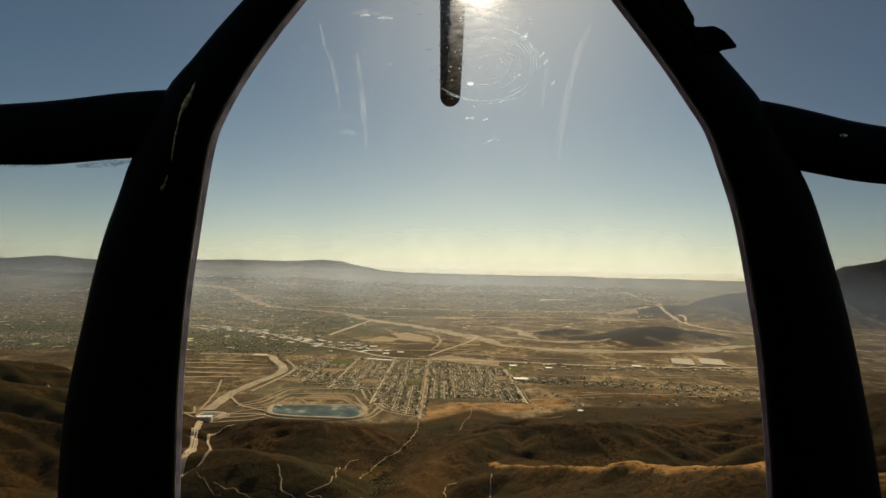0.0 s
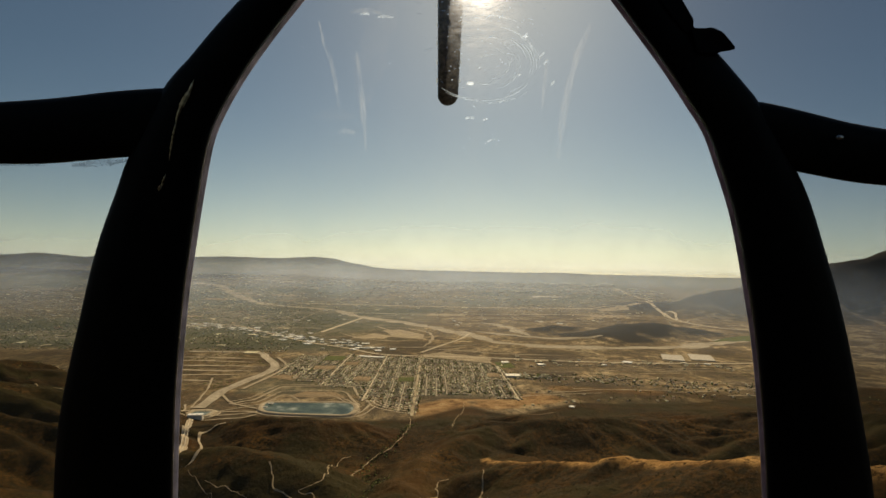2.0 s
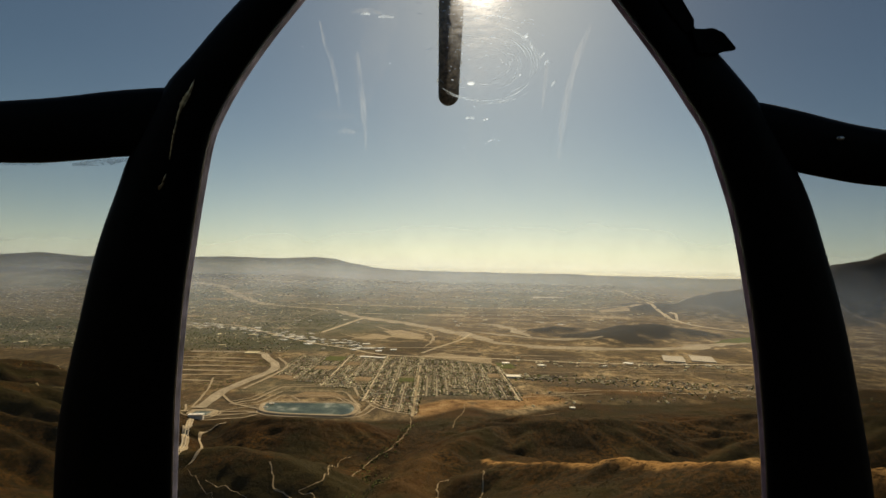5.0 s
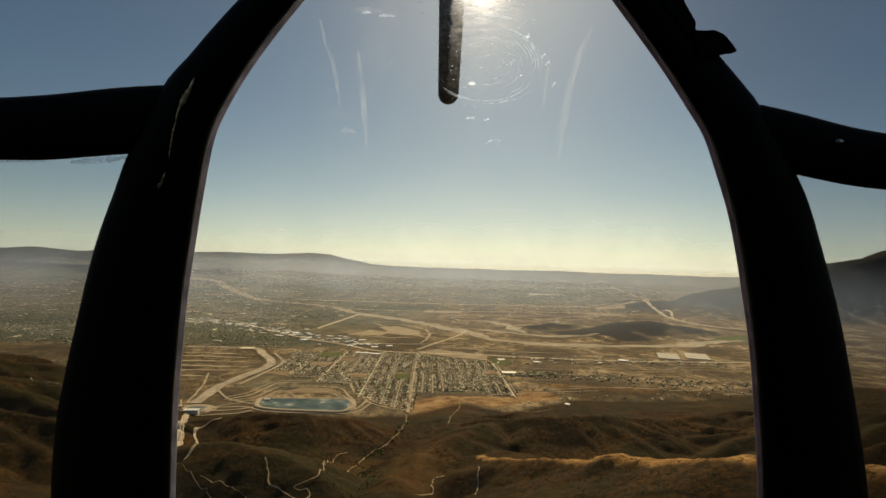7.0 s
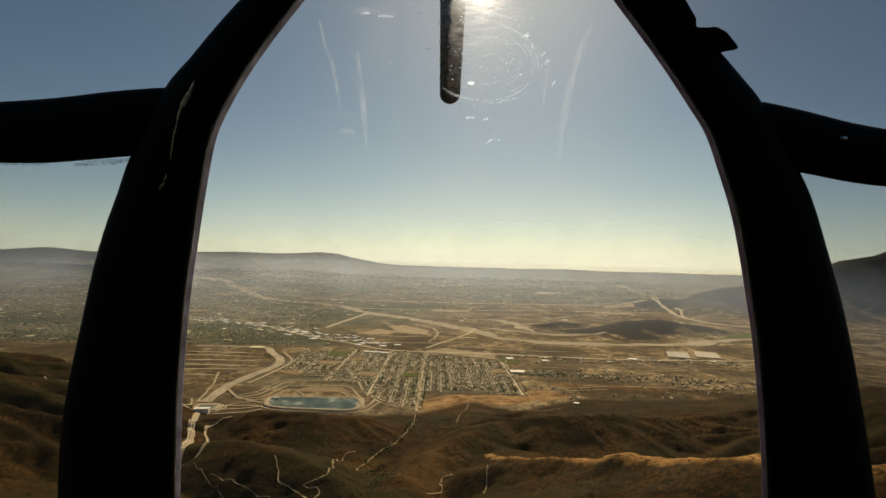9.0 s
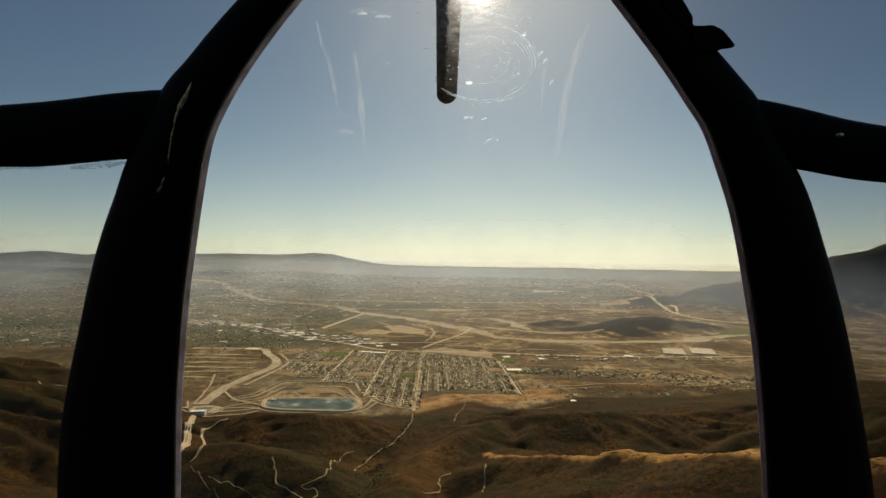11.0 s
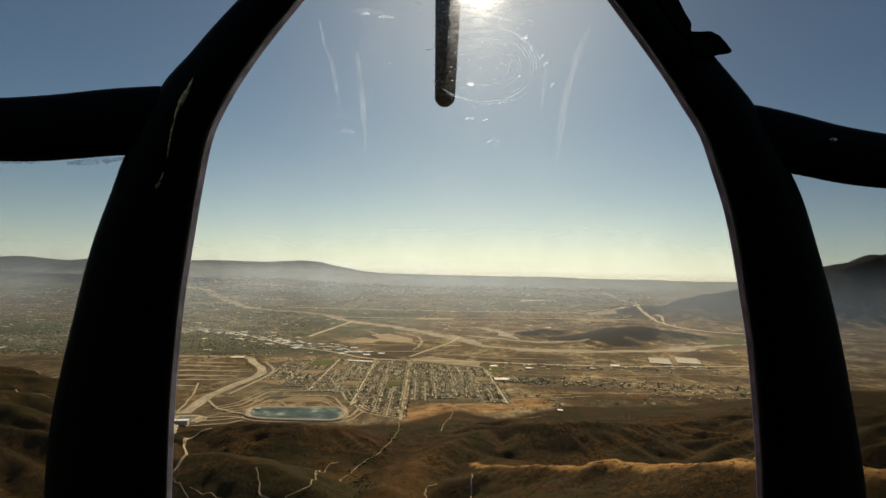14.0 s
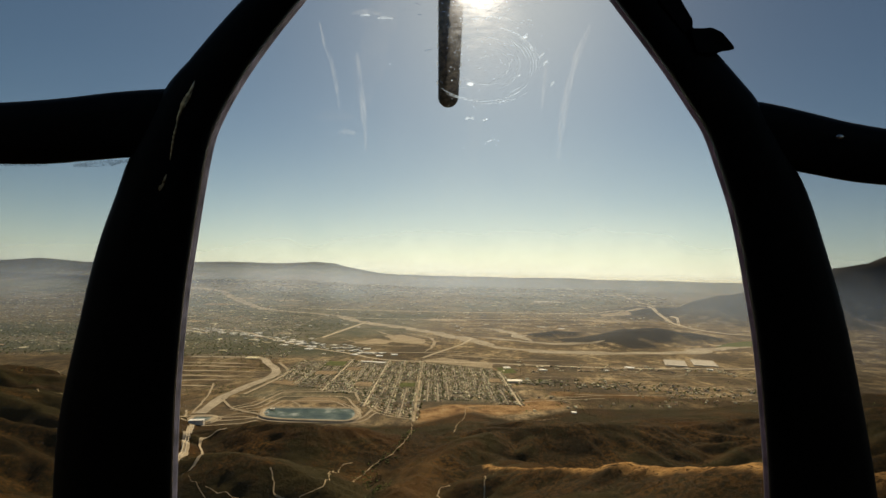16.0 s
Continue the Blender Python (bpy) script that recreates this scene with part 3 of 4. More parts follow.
for pts in [[(x, 900 + 0.2 * abs(x + 300)), (x - 14, 1330)] for x in (-560, -505, -450, -405, -352, -300, -262)] + [[(-620, y), (-230, y - 30)] for y in (985, 1075, 1165, 1260)]:
    k += 1
    ribbon("boulevard_%d" % k, pts, 2.0, STREET, "straight pale boulevard through the distant city", 0.5, every=25, category="road")
# flood channel, levees and dikes west of the town
ribbon("channel", [(-166, 462), (-170, 520), (-160, 607), (-186, 665), (-212, 702), (-290, 704)], 9, SAND, "wide pale flood channel with a sharp bend", 0.4, 1, 4, 5, 0.2, "channel")
ribbon("channel_bank", [(-157, 520), (-150, 612), (-176, 672)], 3, DIRT, "pale dirt levee beside the channel", 0.6, 0.5, 5, 5, 0.2, "levee")
for k, (x0, y0, x1, y1) in enumerate([(-300, 560, -178, 575), (-310, 585, -172, 592), (-320, 612, -172, 615), (-330, 638, -182, 640), (-330, 662, -192, 660), (-300, 540, -190, 548)]):
    ribbon("levee_%d" % (k + 1), [(x0, y0), ((x0 + x1) / 2, (y0 + y1) / 2 + 4), (x1, y1)], 4.5, DIRT, "pale dirt levee between spreading basins", 0.4, 5, 20 + k, 5, 0.7, "levee", True)
def bent(pts, ease=2.5):
    """A broken line whose corners are only slightly rounded."""
    out = [pts[0]]
    for (ax, ay), (bx, by) in zip(pts, pts[1:]):
        n = math.hypot(bx - ax, by - ay)
        out += [(ax + (bx - ax) * t, ay + (by - ay) * t) for t in (ease / n, 0.5, 1 - ease / n)]
    return out + [pts[-1]]


DIKES = [  # outer track, two terraces inside it, and a short ramp
    ([(-150, 474), (-136, 487), (-128, 530), (-98, 535), (-68, 535), (-60, 506), (-46, 480), (-50, 458), (-56, 448)], 2.0),
    ([(-146, 471), (-131, 480), (-123, 515), (-82, 518), (-72, 516), (-62, 492), (-53, 473), (-58, 456)], 1.6),
    ([(-139, 468), (-126, 474), (-119, 502), (-82, 503), (-74, 497), (-64, 480)], 1.5),
    ([(-152, 479), (-141, 492), (-132, 536), (-98, 541), (-64, 541), (-55, 508)], 1.2), ([(-71, 496), (-58, 480), (-52, 470)], 1.2), ([(-112, 500), (-104, 491), (-100, 482)], 1.2)]
for k, (pts, w) in enumerate(DIKES):
    ribbon("dike_%d" % (k + 1), bent(pts), w, DIRT, "pale dirt track on a stepped dike", 0.4, 0.5, 30 + k, 2, 0.4, "dike")
patch("basin_floor", [(-116, 497), (-104, 515), (-80, 514), (-66, 497)], BROWN_SOIL, "brown soil floor of a dry basin", 0.2, 0.2)
ribbon("service_road_1", [(-168, 446), (-150, 452), (-128, 455), (-110, 446), (-80, 444), (-52, 446), (-42, 470)], 1.6, DIRT, "pale dirt service road round the reservoir", 0.5, 0.5, 41, 3, 0.3)
ribbon("service_road_2", [(-166, 500), (-150, 478), (-135, 468), (-124, 462)], 1.8, DIRT, "pale dirt service road round the reservoir", 0.5, 0.5, 42, 3, 0.3)
for k, pts in enumerate(([(-172, 440), (-168, 456), (-156, 458), (-146, 450), (-150, 438), (-160, 434), (-172, 440)], [(-150, 452), (-140, 462), (-130, 466), (-122, 456), (-134, 448), (-148, 444)],
                         [(-180, 470), (-172, 452), (-176, 432), (-168, 420)], [(-150, 430), (-140, 436), (-128, 440), (-120, 448)], [(-200, 560), (-186, 520), (-178, 490), (-172, 462)])):
    ribbon("plant_road_%d" % (k + 1), pts, 1.5, DIRT, "pale dirt road round the power plant", 0.5, 0.8, 110 + k, 2.5, 0.4)
for k, pts in enumerate(([(-150, 900), (-128, 870), (-100, 838), (-60, 820), (-10, 826)], [(-90, 980), (-50, 985), (-12, 930), (0, 870), (-4, 820), (-14, 760)], [(-76, 850), (-64, 900), (-82, 960), (-110, 1020)],
                         [(-160, 790), (-110, 770), (-60, 760), (10, 770), (70, 800)], [(-14, 752), (30, 742), (90, 720), (160, 715)], [(180, 1180), (240, 1150), (300, 1160), (420, 1200)], [(-60, 1200), (40, 1180), (150, 1215), (260, 1210)])):
    ribbon("levee_%d" % (k + 11), pts, 4.5, DIRT, "pale dirt levee beside the gravel basins", 0.4, 4, 140 + k, 6, 0.5, "levee", True)
# bare fields
patch("field_3", [(-152, 566), (-140, 590), (-124, 580), (-128, 556)], BROWN_SOIL, "small bare brown field among houses", 0.3, 0.2, 13)
patch("field_4", [(-12, 700), (10, 725), (66, 690), (66, 655), (20, 676)], TAN_SOIL, "bare tan field beside the highway", 0.25, 0.2, 14)
patch("sports_field", [(70, 629), (69, 662), (86, 663), (88, 632)], TURF, "green irrigated sports field", 0.3, 0.0, 15)
patch("park", [(102, 588), (104, 600), (116, 598), (114, 584)], TURF, "small green park among houses", 0.3, 0.2, 16)
patch("gravel_basin_1", [(-124, 838), (-74, 846), (-60, 872), (-96, 905)], TAN_SOIL, "pale tan floor of a gravel basin", 0.25, 0.2, 17)
patch("gravel_basin_2", [(-58, 858), (-14, 846), (-16, 900), (-60, 965), (-86, 945)], TAN_SOIL, "pale tan floor of a gravel basin", 0.25, 0.15, 18)
patch("golf_course", [(432, 868), (500, 930), (560, 960), (540, 890)], TURF, "green golf course below a wooded hill", 0.3, 0.4, 19)
patch("quarry", [(360, 1960), (380, 2010), (503, 2010), (510, 1980)], CONCRETE, "bright white quarry floor far out on the plain", 0.4, 0.2, 20, "quarry")
for k in range(16):
    r = random.Random(100 + k)
    cx, cy = r.uniform(-900, 700), r.uniform(1000, 2400)
    sx, sy = r.uniform(15, 50), r.uniform(10, 32)
    patch("field_%d" % (k + 5), [(cx - sx, cy - sy), (cx - sx * 0.9, cy + sy), (cx + sx, cy + sy * 0.8), (cx + sx * 0.8, cy - sy)], TAN_SOIL if k % 3 else BROWN_SOIL,
          "bare dry field on the plain", 0.25, 0.3, 50 + k)
for k in range(26):
    r = random.Random(300 + k)
    cx, cy = r.uniform(80, 380), r.uniform(515, 690)
    ribbon("farm_track_%d" % (k + 1), [(cx - 40, cy + r.uniform(-12, 12)), (cx, cy), (cx + 45, cy + r.uniform(-14, 14))], 1.3, DIRT, "pale dirt track over dry grassland", 0.35, 5, 60 + k, 4, 0.4)

# trails in the foothills
TRAILS = [([(-64, 304), (-61, 298), (-59, 293), (-54, 290), (-49, 287), (-45, 283), (-42, 278)], 1.0), ([(-44.7, 283), (-42, 286), (-43, 289), (-46, 289), (-49, 291), (-45, 292), (-43, 294), (-41, 297), (-44, 322), (-46, 327), (-46, 354), (-41, 362)], 0.9),
          ([(-15, 446), (-14, 427), (-16, 398), (-22, 376), (-30, 364), (-36, 345), (-36, 330)], 0.8), ([(25, 310), (22, 310), (20, 296), (18, 280)], 0.9),
          ([(105, 290), (100, 280), (96, 268), (80, 262)], 0.9), ([(84, 225), (98, 236), (118, 232), (140, 220)], 0.8), ([(7, 299), (4, 302), (1.5, 295), (2.5, 291), (-4, 280)], 0.9),
          ([(-98, 307), (-88, 298), (-82, 292), (-76, 286)], 0.4), ([(-88, 300), (-80, 295), (-73, 292), (-65, 287), (-59, 286)], 0.5), ([(24, 486), (22, 460), (16, 430), (12, 405)], 0.7), ([(60, 470), (72, 455), (90, 462)], 0.8),
          ([(-380, 560), (-330, 540), (-270, 500), (-230, 470)], 1.6), ([(-250, 420), (-225, 400), (-190, 410), (-168, 440)], 1.2)]
for k, (pts, w) in enumerate(TRAILS):
    ribbon("trail_%d" % (k + 1), pts, 0.42 * w, TRACK, "narrow pale dirt trail in the foothills", 0.5, 1.6, 70 + k, 1.0, 0.8, "trail")


# ---- reservoir, power plant, pipeline ----
def rounded(corners, out, n=56, soften=3):
    """A closed line through the corners, rounded off, moved outwards by out."""
    c = np.array(corners + corners[:1], float)
    s = np.r_[0, np.cumsum(np.linalg.norm(np.diff(c, axis=0), axis=1))]
    u = np.linspace(0, s[-1], n, endpoint=False)
    p = np.stack([np.interp(u, s, c[:, k]) for k in (0, 1)], 1)
    for _ in range(soften):
        p = (np.roll(p, 1, 0) + 2 * p + np.roll(p, -1, 0)) / 4
    t = np.roll(p, -1, 0) - np.roll(p, 1, 0)
    t /= np.linalg.norm(t, axis=1)[:, None]
    return p + out * np.stack([t[:, 1], -t[:, 0]], 1)


def reservoir(corners, label):
    n = 56
    base = 0.5
    cx, cy = np.mean(corners, axis=0)
    rows = [(rounded(corners, e, n), z) for e, z in ((5.5, -2.0), (3.2, 0.9), (2.2, 1.1), (0.9, 1.1), (-0.8, 0.5), (-3.0, -0.5))]
    v = np.vstack([np.c_[r, np.full(n, z + base)] for r, z in rows])
    f = [(k * n + i, k * n + (i + 1) % n, (k + 1) * n + (i + 1) % n, (k + 1) * n + i) for k in range(len(rows) - 1) for i in range(n)]
    thing = tagged(new("reservoir"), label, "reservoir", kind="structure")
    bank = mesh_object("embankment", v, f, DIRT)
    bank.parent = thing
    w = rounded(corners, -0.3, n)
    water = mesh_object("water", np.vstack([np.c_[w, np.full(n, base + 0.7)], [(cx, cy, base + 0.7)]]), [(i, (i + 1) % n, n) for i in range(n)], WATER)
    water.parent = thing
    tagged(water, "still dark blue-green water with painted pale cloud reflections")
    return thing


reservoir([(-104, 450), (-58, 447), (-55, 462), (-60, 478), (-124, 476), (-119, 455)], "long tapering reservoir of blue-green water inside a pale bank")
reservoir([(-164, 441), (-152, 441), (-152, 451), (-164, 451)], "small square forebay of dark water in a concrete rim")


def box_bm(x0, x1, y0, y1, z0, z1, bevel=0.0):
    bm = bmesh.new()
    bmesh.ops.create_cube(bm, size=1, matrix=Matrix.Translation(((x0 + x1) / 2, (y0 + y1) / 2, (z0 + z1) / 2)) @ Matrix.Diagonal((x1 - x0, y1 - y0, z1 - z0, 1)))
    if bevel:
        bmesh.ops.bevel(bm, geom=bm.edges[:], offset=bevel, segments=1, affect="EDGES")
    return bm


def shed(name, label, category, w, d, h, group="", roof=None):
    """A flat-roofed industrial building with a parapet roof and rooftop units."""
    thing = tagged(new(name), label, category, group)
    part("wall", box_bm(-w / 2, w / 2, -d / 2, d / 2, -1.0, h), STUCCO, thing)
    bm = box_bm(-w / 2 - 0.15, w / 2 + 0.15, -d / 2 - 0.15, d / 2 + 0.15, h, h + 0.3)
    up = max(bm.faces, key=lambda q: q.calc_center_median().z)
    bmesh.ops.inset_region(bm, faces=[up], thickness=0.3, depth=-0.12)
    part("roof", bm, roof or WHITE_ROOF, thing)
    for i in range(2):
        part("rooftop_unit", box_bm(-w / 4 + i * w / 3, -w / 4 + i * w / 3 + 0.6, -d / 5, -d / 5 + 0.6, h + 0.15, h + 0.4), STEEL, thing)
    return thing


def put(thing, x, y, turn=0.0):
    thing.matrix_basis = pose(x, y, float(height(x, y)) + 0.1, 0, 0, turn)
    return thing


put(shed("power_house", "pale concrete power house at the foot of the pipeline", "power house", 9, 4, 2.6), -155, 434, 8)
put(shed("gate_house", "small white gate house on the reservoir bank", "gate house", 3, 3, 1.6), -118, 472, 0)
put(shed("pump_house", "small white pump house at the water's edge", "pump house", 4, 1.6, 1.2), -120, 463, 10)
for (x, y, w, d) in ((294, 722, 24, 44), (331, 725, 26, 46)):
    put(shed("warehouse", "huge pale flat-roofed warehouse beside the highway", "warehouse", w, d, 0.6, "warehouses on the plain", CONCRETE), x, y - 12, -22)
put(shed("warehouse", "long bright white-roofed warehouse north of the houses", "warehouse", 30, 6, 0.8, "warehouses on the plain"), -71, 682, -14)
put(shed("school", "pale low school building by the sports field", "school", 14, 10, 1.2), 78, 588, 0)
WAREHOUSES = [shed("warehouse", "pale flat-roofed industrial building on the plain", "warehouse", w, d, h, "warehouses on the plain") for w, d, h in ((8, 8, 0.6), (6, 6, 0.6), (10, 9, 0.6), (4, 5, 0.5))]
STRIP = [(-430, 1000), (-300, 920), (-205, 842), (-140, 790), (-70, 735)]
rnd = random.Random(7)
for k in range(215):
    if k < 104:
        s = rnd.random() ** 1.3 * 3.999
        (ax, ay), (bx, by) = STRIP[int(s)], STRIP[int(s) + 1]
        x, y = ax + (bx - ax) * (s % 1) + rnd.gauss(0, 16), ay + (by - ay) * (s % 1) + rnd.gauss(0, 17)
    elif k < 110:
        x, y = rnd.uniform(80, 320), rnd.uniform(648, 684)
    else:
        x, y = rnd.uniform(-1300, 300), 1050 + 1500 * rnd.random() ** 1.4
    at = pose(x, y, float(height(x, y)) + 0.1, 0, 0, rnd.choice((-35, -35, 0, 5)))
    if k < 4:
        WAREHOUSES[k].matrix_basis = at
    else:
        copy_thing(WAREHOUSES[k % 4], at)


def tank(x, y, r, h):
    bm = bmesh.new()
    bmesh.ops.create_cone(bm, cap_ends=True, segments=28, radius1=r, radius2=r, depth=h, matrix=Matrix.Translation((0, 0, h / 2 - 0.3)))
    thing = tagged(new("water_tank"), "round white water tank on the lower slope", "water tank")
    part("wall", bm, CONCRETE, thing)
    bm = bmesh.new()
    bmesh.ops.create_cone(bm, cap_ends=True, segments=28, radius1=r * 1.03, radius2=r * 0.1, depth=h * 0.3, matrix=Matrix.Translation((0, 0, h * 1.15 - 0.3)))
    part("roof", bm, WHITE_ROOF, thing)
    thing.matrix_basis = pose(x, y, float(height(x, y)))


tank(105, 477, 2.2, 1.2)


def tube(path, r, sides=8):
    bm = bmesh.new()
    rings = []
    whole = (Vector(path[-1]) - Vector(path[0])).normalized()
    steady = Vector((0, 1, 0)) if abs(whole.y) < 0.6 else Vector((0, 0, 1))
    for i, p in enumerate(path):
        p = Vector(p)
        d = (Vector(path[min(i + 1, len(path) - 1)]) - Vector(path[max(i - 1, 0)])).normalized()
        u = d.cross(steady).normalized()
        v = u.cross(d)
        rings.append([bm.verts.new(p + r * (math.cos(a) * u + math.sin(a) * v)) for a in np.linspace(0, 2 * math.pi, sides, endpoint=False)])
    for a, b in zip(rings, rings[1:]):
        for k in range(sides):
            bm.faces.new((a[k], a[(k + 1) % sides], b[(k + 1) % sides], b[k]))
    bm.faces.new(rings[0])
    bm.faces.new(rings[-1])
    return bm


ribbon("pipeline_cut", [(-155, 428), (-140, 390), (-122, 352), (-112, 326), (-92, 262), (-80, 220)], 3.6, DIRT, "pale graded cut under the pipeline", 0.35, 0.4, 90, 3, 0.3, "track")
ribbon("access_road", [(-120, 396), (-125, 391), (-129, 384), (-118, 362), (-106, 338), (-100, 318), (-104, 306)], 1.3, DIRT, "pale dirt access road beside the pipeline", 0.5, 1.0, 91, 2, 0.4)
pipeline = tagged(new("penstock"), "pair of pale steel penstock pipes climbing the hill", "pipeline")
for side in (-0.8, 0.8):
    p = np.linspace((-155 + side, 428), (-112 + side, 326), 24)
    part("pipe", tube([(x, y, float(height(x, y)) + 0.5) for x, y in p], 0.3), PIPE, pipeline, smooth=True)
for i in range(8):
    x, y = -155 + 43 * (i + 0.5) / 8, 428 - 102 * (i + 0.5) / 8
    z = float(height(x, y))
    part("saddle", box_bm(x - 1.6, x + 1.6, y - 0.3, y + 0.3, z - 0.5, z + 0.5), CONCRETE, pipeline)


# ---- streets, houses, trees and brush ----
AVENUES = [-150, -126, -97, -76, -54, -35, -14, 12, 30, 50, 69]
CROSS = [455, 480, 505, 530, 555, 580, 605, 630, 655, 690]


def town_ends(x):
    south = np.interp(x, [-150, -126, -97, -60, -54, -40, -14, -13, 30, 69], [585, 560, 538, 532, 488, 474, 450, 500, 520, 497])
    return float(south), float(np.interp(x, [-150, -100, -14, 69], [690, 700, 692, 640]))


for k, x in enumerate(AVENUES):
    a, b = town_ends(x)
    ribbon("avenue_%d" % (k + 1), [(x, a), (x, b)], 2.3 if x == -14 else 1.5 if x in (-97, -54, 69) else 1.0, TAN_SOIL if x == -14 else ASPHALT if x in (-97, -54, 69) else STREET, "straight pale avenue between blocks of houses", 0.35, every=12, category="street")
LOTS = []
STREETS = []                              # the ends of the short streets inside the blocks
rb = random.Random(12)
for x0, x1 in zip(AVENUES, AVENUES[1:]):
    for y0, y1 in zip(CROSS, CROSS[1:]):
        a, b = town_ends((x0 + x1) / 2)
        y0, y1 = max(y0, a), min(y1, b)
        if y1 - y0 < 8:
            continue
        if rb.random() < 0.09:
            green = rb.random() < 0.08
            LOTS.append((x0 + 2.5, y0 + 4, x1 - 2.5, y1 - 4, green))
            continue
        if rb.random() < (0.85 if x0 > 20 else 0.42):
            n = max(1, round((x1 - x0) / 8.5) - 1)
            STREETS += [(x0 + (x1 - x0) * (i + 1) / (n + 1), y0 + 0.6, x0 + (x1 - x0) * (i + 1) / (n + 1), y1 - 0.6) for i in range(n)]
        else:
            n = max(1, round((y1 - y0) / 8.5) - 1)
            STREETS += [(x0 + 0.6, y0 + (y1 - y0) * (i + 1) / (n + 1), x1 - 0.6, y0 + (y1 - y0) * (i + 1) / (n + 1)) for i in range(n)]
        if rb.random() < 0.75:
            STREETS.append((x0, y0, x1, y0))
for k, (x0, y0, x1, y1, green) in enumerate(LOTS):
    patch("lot_%d" % (k + 1), [(x0, y0), (x0, y1), (x1, y1), (x1, y0)], TURF if green else BROWN_SOIL, "green schoolyard among houses" if green else "bare vacant lot among houses", 0.28, 0.12, 400 + k, "lot")
for k, (x0, y0, x1, y1) in enumerate(STREETS):
    ribbon("street_%d" % (k + 1), [(x0, y0), (x1, y1)], 1.15, STREET, "short pale residential street between houses", 0.32, every=12, category="street")
for k in range(4):
    g = 5.5 * k
    ribbon("curved_street_%d" % (k + 1), [(-50 + g * 0.6, 490 - g * 0.1), (-44 + g * 0.7, 474 + g * 0.4), (-30 + g * 0.4, 462 + g * 0.8), (-15, 455 + g)], 1.0, ASPHALT, "curved pale street of a small estate", 0.4, every=3, category="street")


def in_town(x, y):
    a, b = town_ends(np.clip(x, -150, 69))
    return -160 < x < 69 and a - 1 < y < b


def scatter_town():
    r = np.random.default_rng(5)
    homes, trees = [], []
    for x0, y0, x1, y1 in STREETS + [(x, town_ends(x)[0], x, town_ends(x)[1]) for x in AVENUES]:
        length = math.hypot(x1 - x0, y1 - y0)
        ux, uy = (x1 - x0) / length, (y1 - y0) / length
        turn = math.degrees(math.atan2(uy, ux))
        for side in (-1, 1):
            d = 0.6
            while d < length - 1.0:
                d += r.uniform(2.3, 3.3)
                off = side * r.uniform(1.9, 2.6)
                if r.random() < 0.8:
                    homes.append((x0 + ux * d - uy * off, y0 + uy * d + ux * off, r.uniform(1.4, 2.1), r.uniform(1.1, 1.6), r.uniform(0.4, 0.5), turn + r.normal(0, 4) + 90 * (r.random() < 0.4)))
                for _ in range(int(r.random() * 3.2)):
                    e, f = d + r.uniform(-1.4, 1.4), side * r.uniform(1.0, 4.6)
                    trees.append((x0 + ux * e - uy * f, y0 + uy * e + ux * f, r.uniform(0.3, 0.75)))
    for _ in range(230):   # scattered homes east of the grid
        x = 80 + 260 * r.random() ** 1.5
        y = 592 - 0.22 * (x - 80) + r.normal(0, 6 + 0.05 * (x - 80))
        homes.append((x, y, r.uniform(1.5, 2.6), r.uniform(1.2, 1.9), r.uniform(0.5, 0.7), r.uniform(0, 180)))
        for _ in range(2):
            trees.append((x + r.normal(0, 5), y + r.normal(0, 4), r.uniform(0.3, 0.9)))
    for _ in range(70):   # yards and workshops between the grid and the highway
        x, y = r.uniform(74, 330), r.normal(662, 13)
        homes.append((x, y, r.uniform(1.6, 5.5), r.uniform(1.4, 3.6), r.uniform(0.5, 0.8), r.choice((0, 90, 12, -20))))
        trees.append((x + r.normal(0, 6), y + r.normal(0, 5), r.uniform(0.3, 0.7)))
    for _ in range(45):   # farmsteads at the foot of the hills
        x = r.uniform(20, 330)
        y = float(foot(x)) + abs(r.normal(6, 26))
        homes.append((x, y, r.uniform(1.2, 2.6), r.uniform(1.2, 2.0), r.uniform(0.4, 0.6), r.uniform(0, 180)))
        for _ in range(3):
            trees.append((x + r.normal(0, 5), y + r.normal(0, 4), r.uniform(0.25, 0.6)))
    for _ in range(5200):  # the city farther out
        x, y = -1300 * r.random() ** 1.3 - 60, 700 + 1500 * r.random() ** 1.2
        if x > -170 + (y - 700) * -0.25 or r.random() < 0.1:
            continue
        big = r.random() < 0.07
        homes.append((x, y, *(r.uniform(5, 13, 2) if big else r.uniform(1.6, 2.8, 2)), 0.9 if big else 0.6, r.choice((0, 90, -35))))
        for _ in range(int(r.random() * 2)):
            trees.append((x + r.normal(0, 7), y + r.normal(0, 7), r.uniform(0.3, 0.75)))
    for _ in range(1500):
        x, y = r.uniform(-1500, 1000), r.uniform(1150, 3000)
        g = 1 + (y - 1150) / 900
        homes.append((x, y, g * r.uniform(2, 9), g * r.uniform(2, 7), 0.9 * g, r.choice((0, 90, -35))))
    grove = r.uniform((-360, 470), (-172, 720), (3600, 2))
    grove = grove[fractal(grove[:, 0], grove[:, 1], 30, 201, 3) > 0.60]
    trees += [(x, y, r.uniform(0.2, 0.5)) for x, y in grove]
    for _ in range(2600):  # street trees of the near city
        x, y = r.uniform(-700, -180), r.uniform(705, 1150)
        trees.append((x, y, r.uniform(0.4, 0.9)))
    plain = r.uniform((-330, 500), (560, 1150), (9000, 2))   # scrub and groves on the plain
    plain = plain[fractal(plain[:, 0], plain[:, 1], 40, 205, 4) > 0.60]
    trees += [(x, y, r.uniform(0.2, 0.5)) for x, y in plain if not in_town(x, y)]
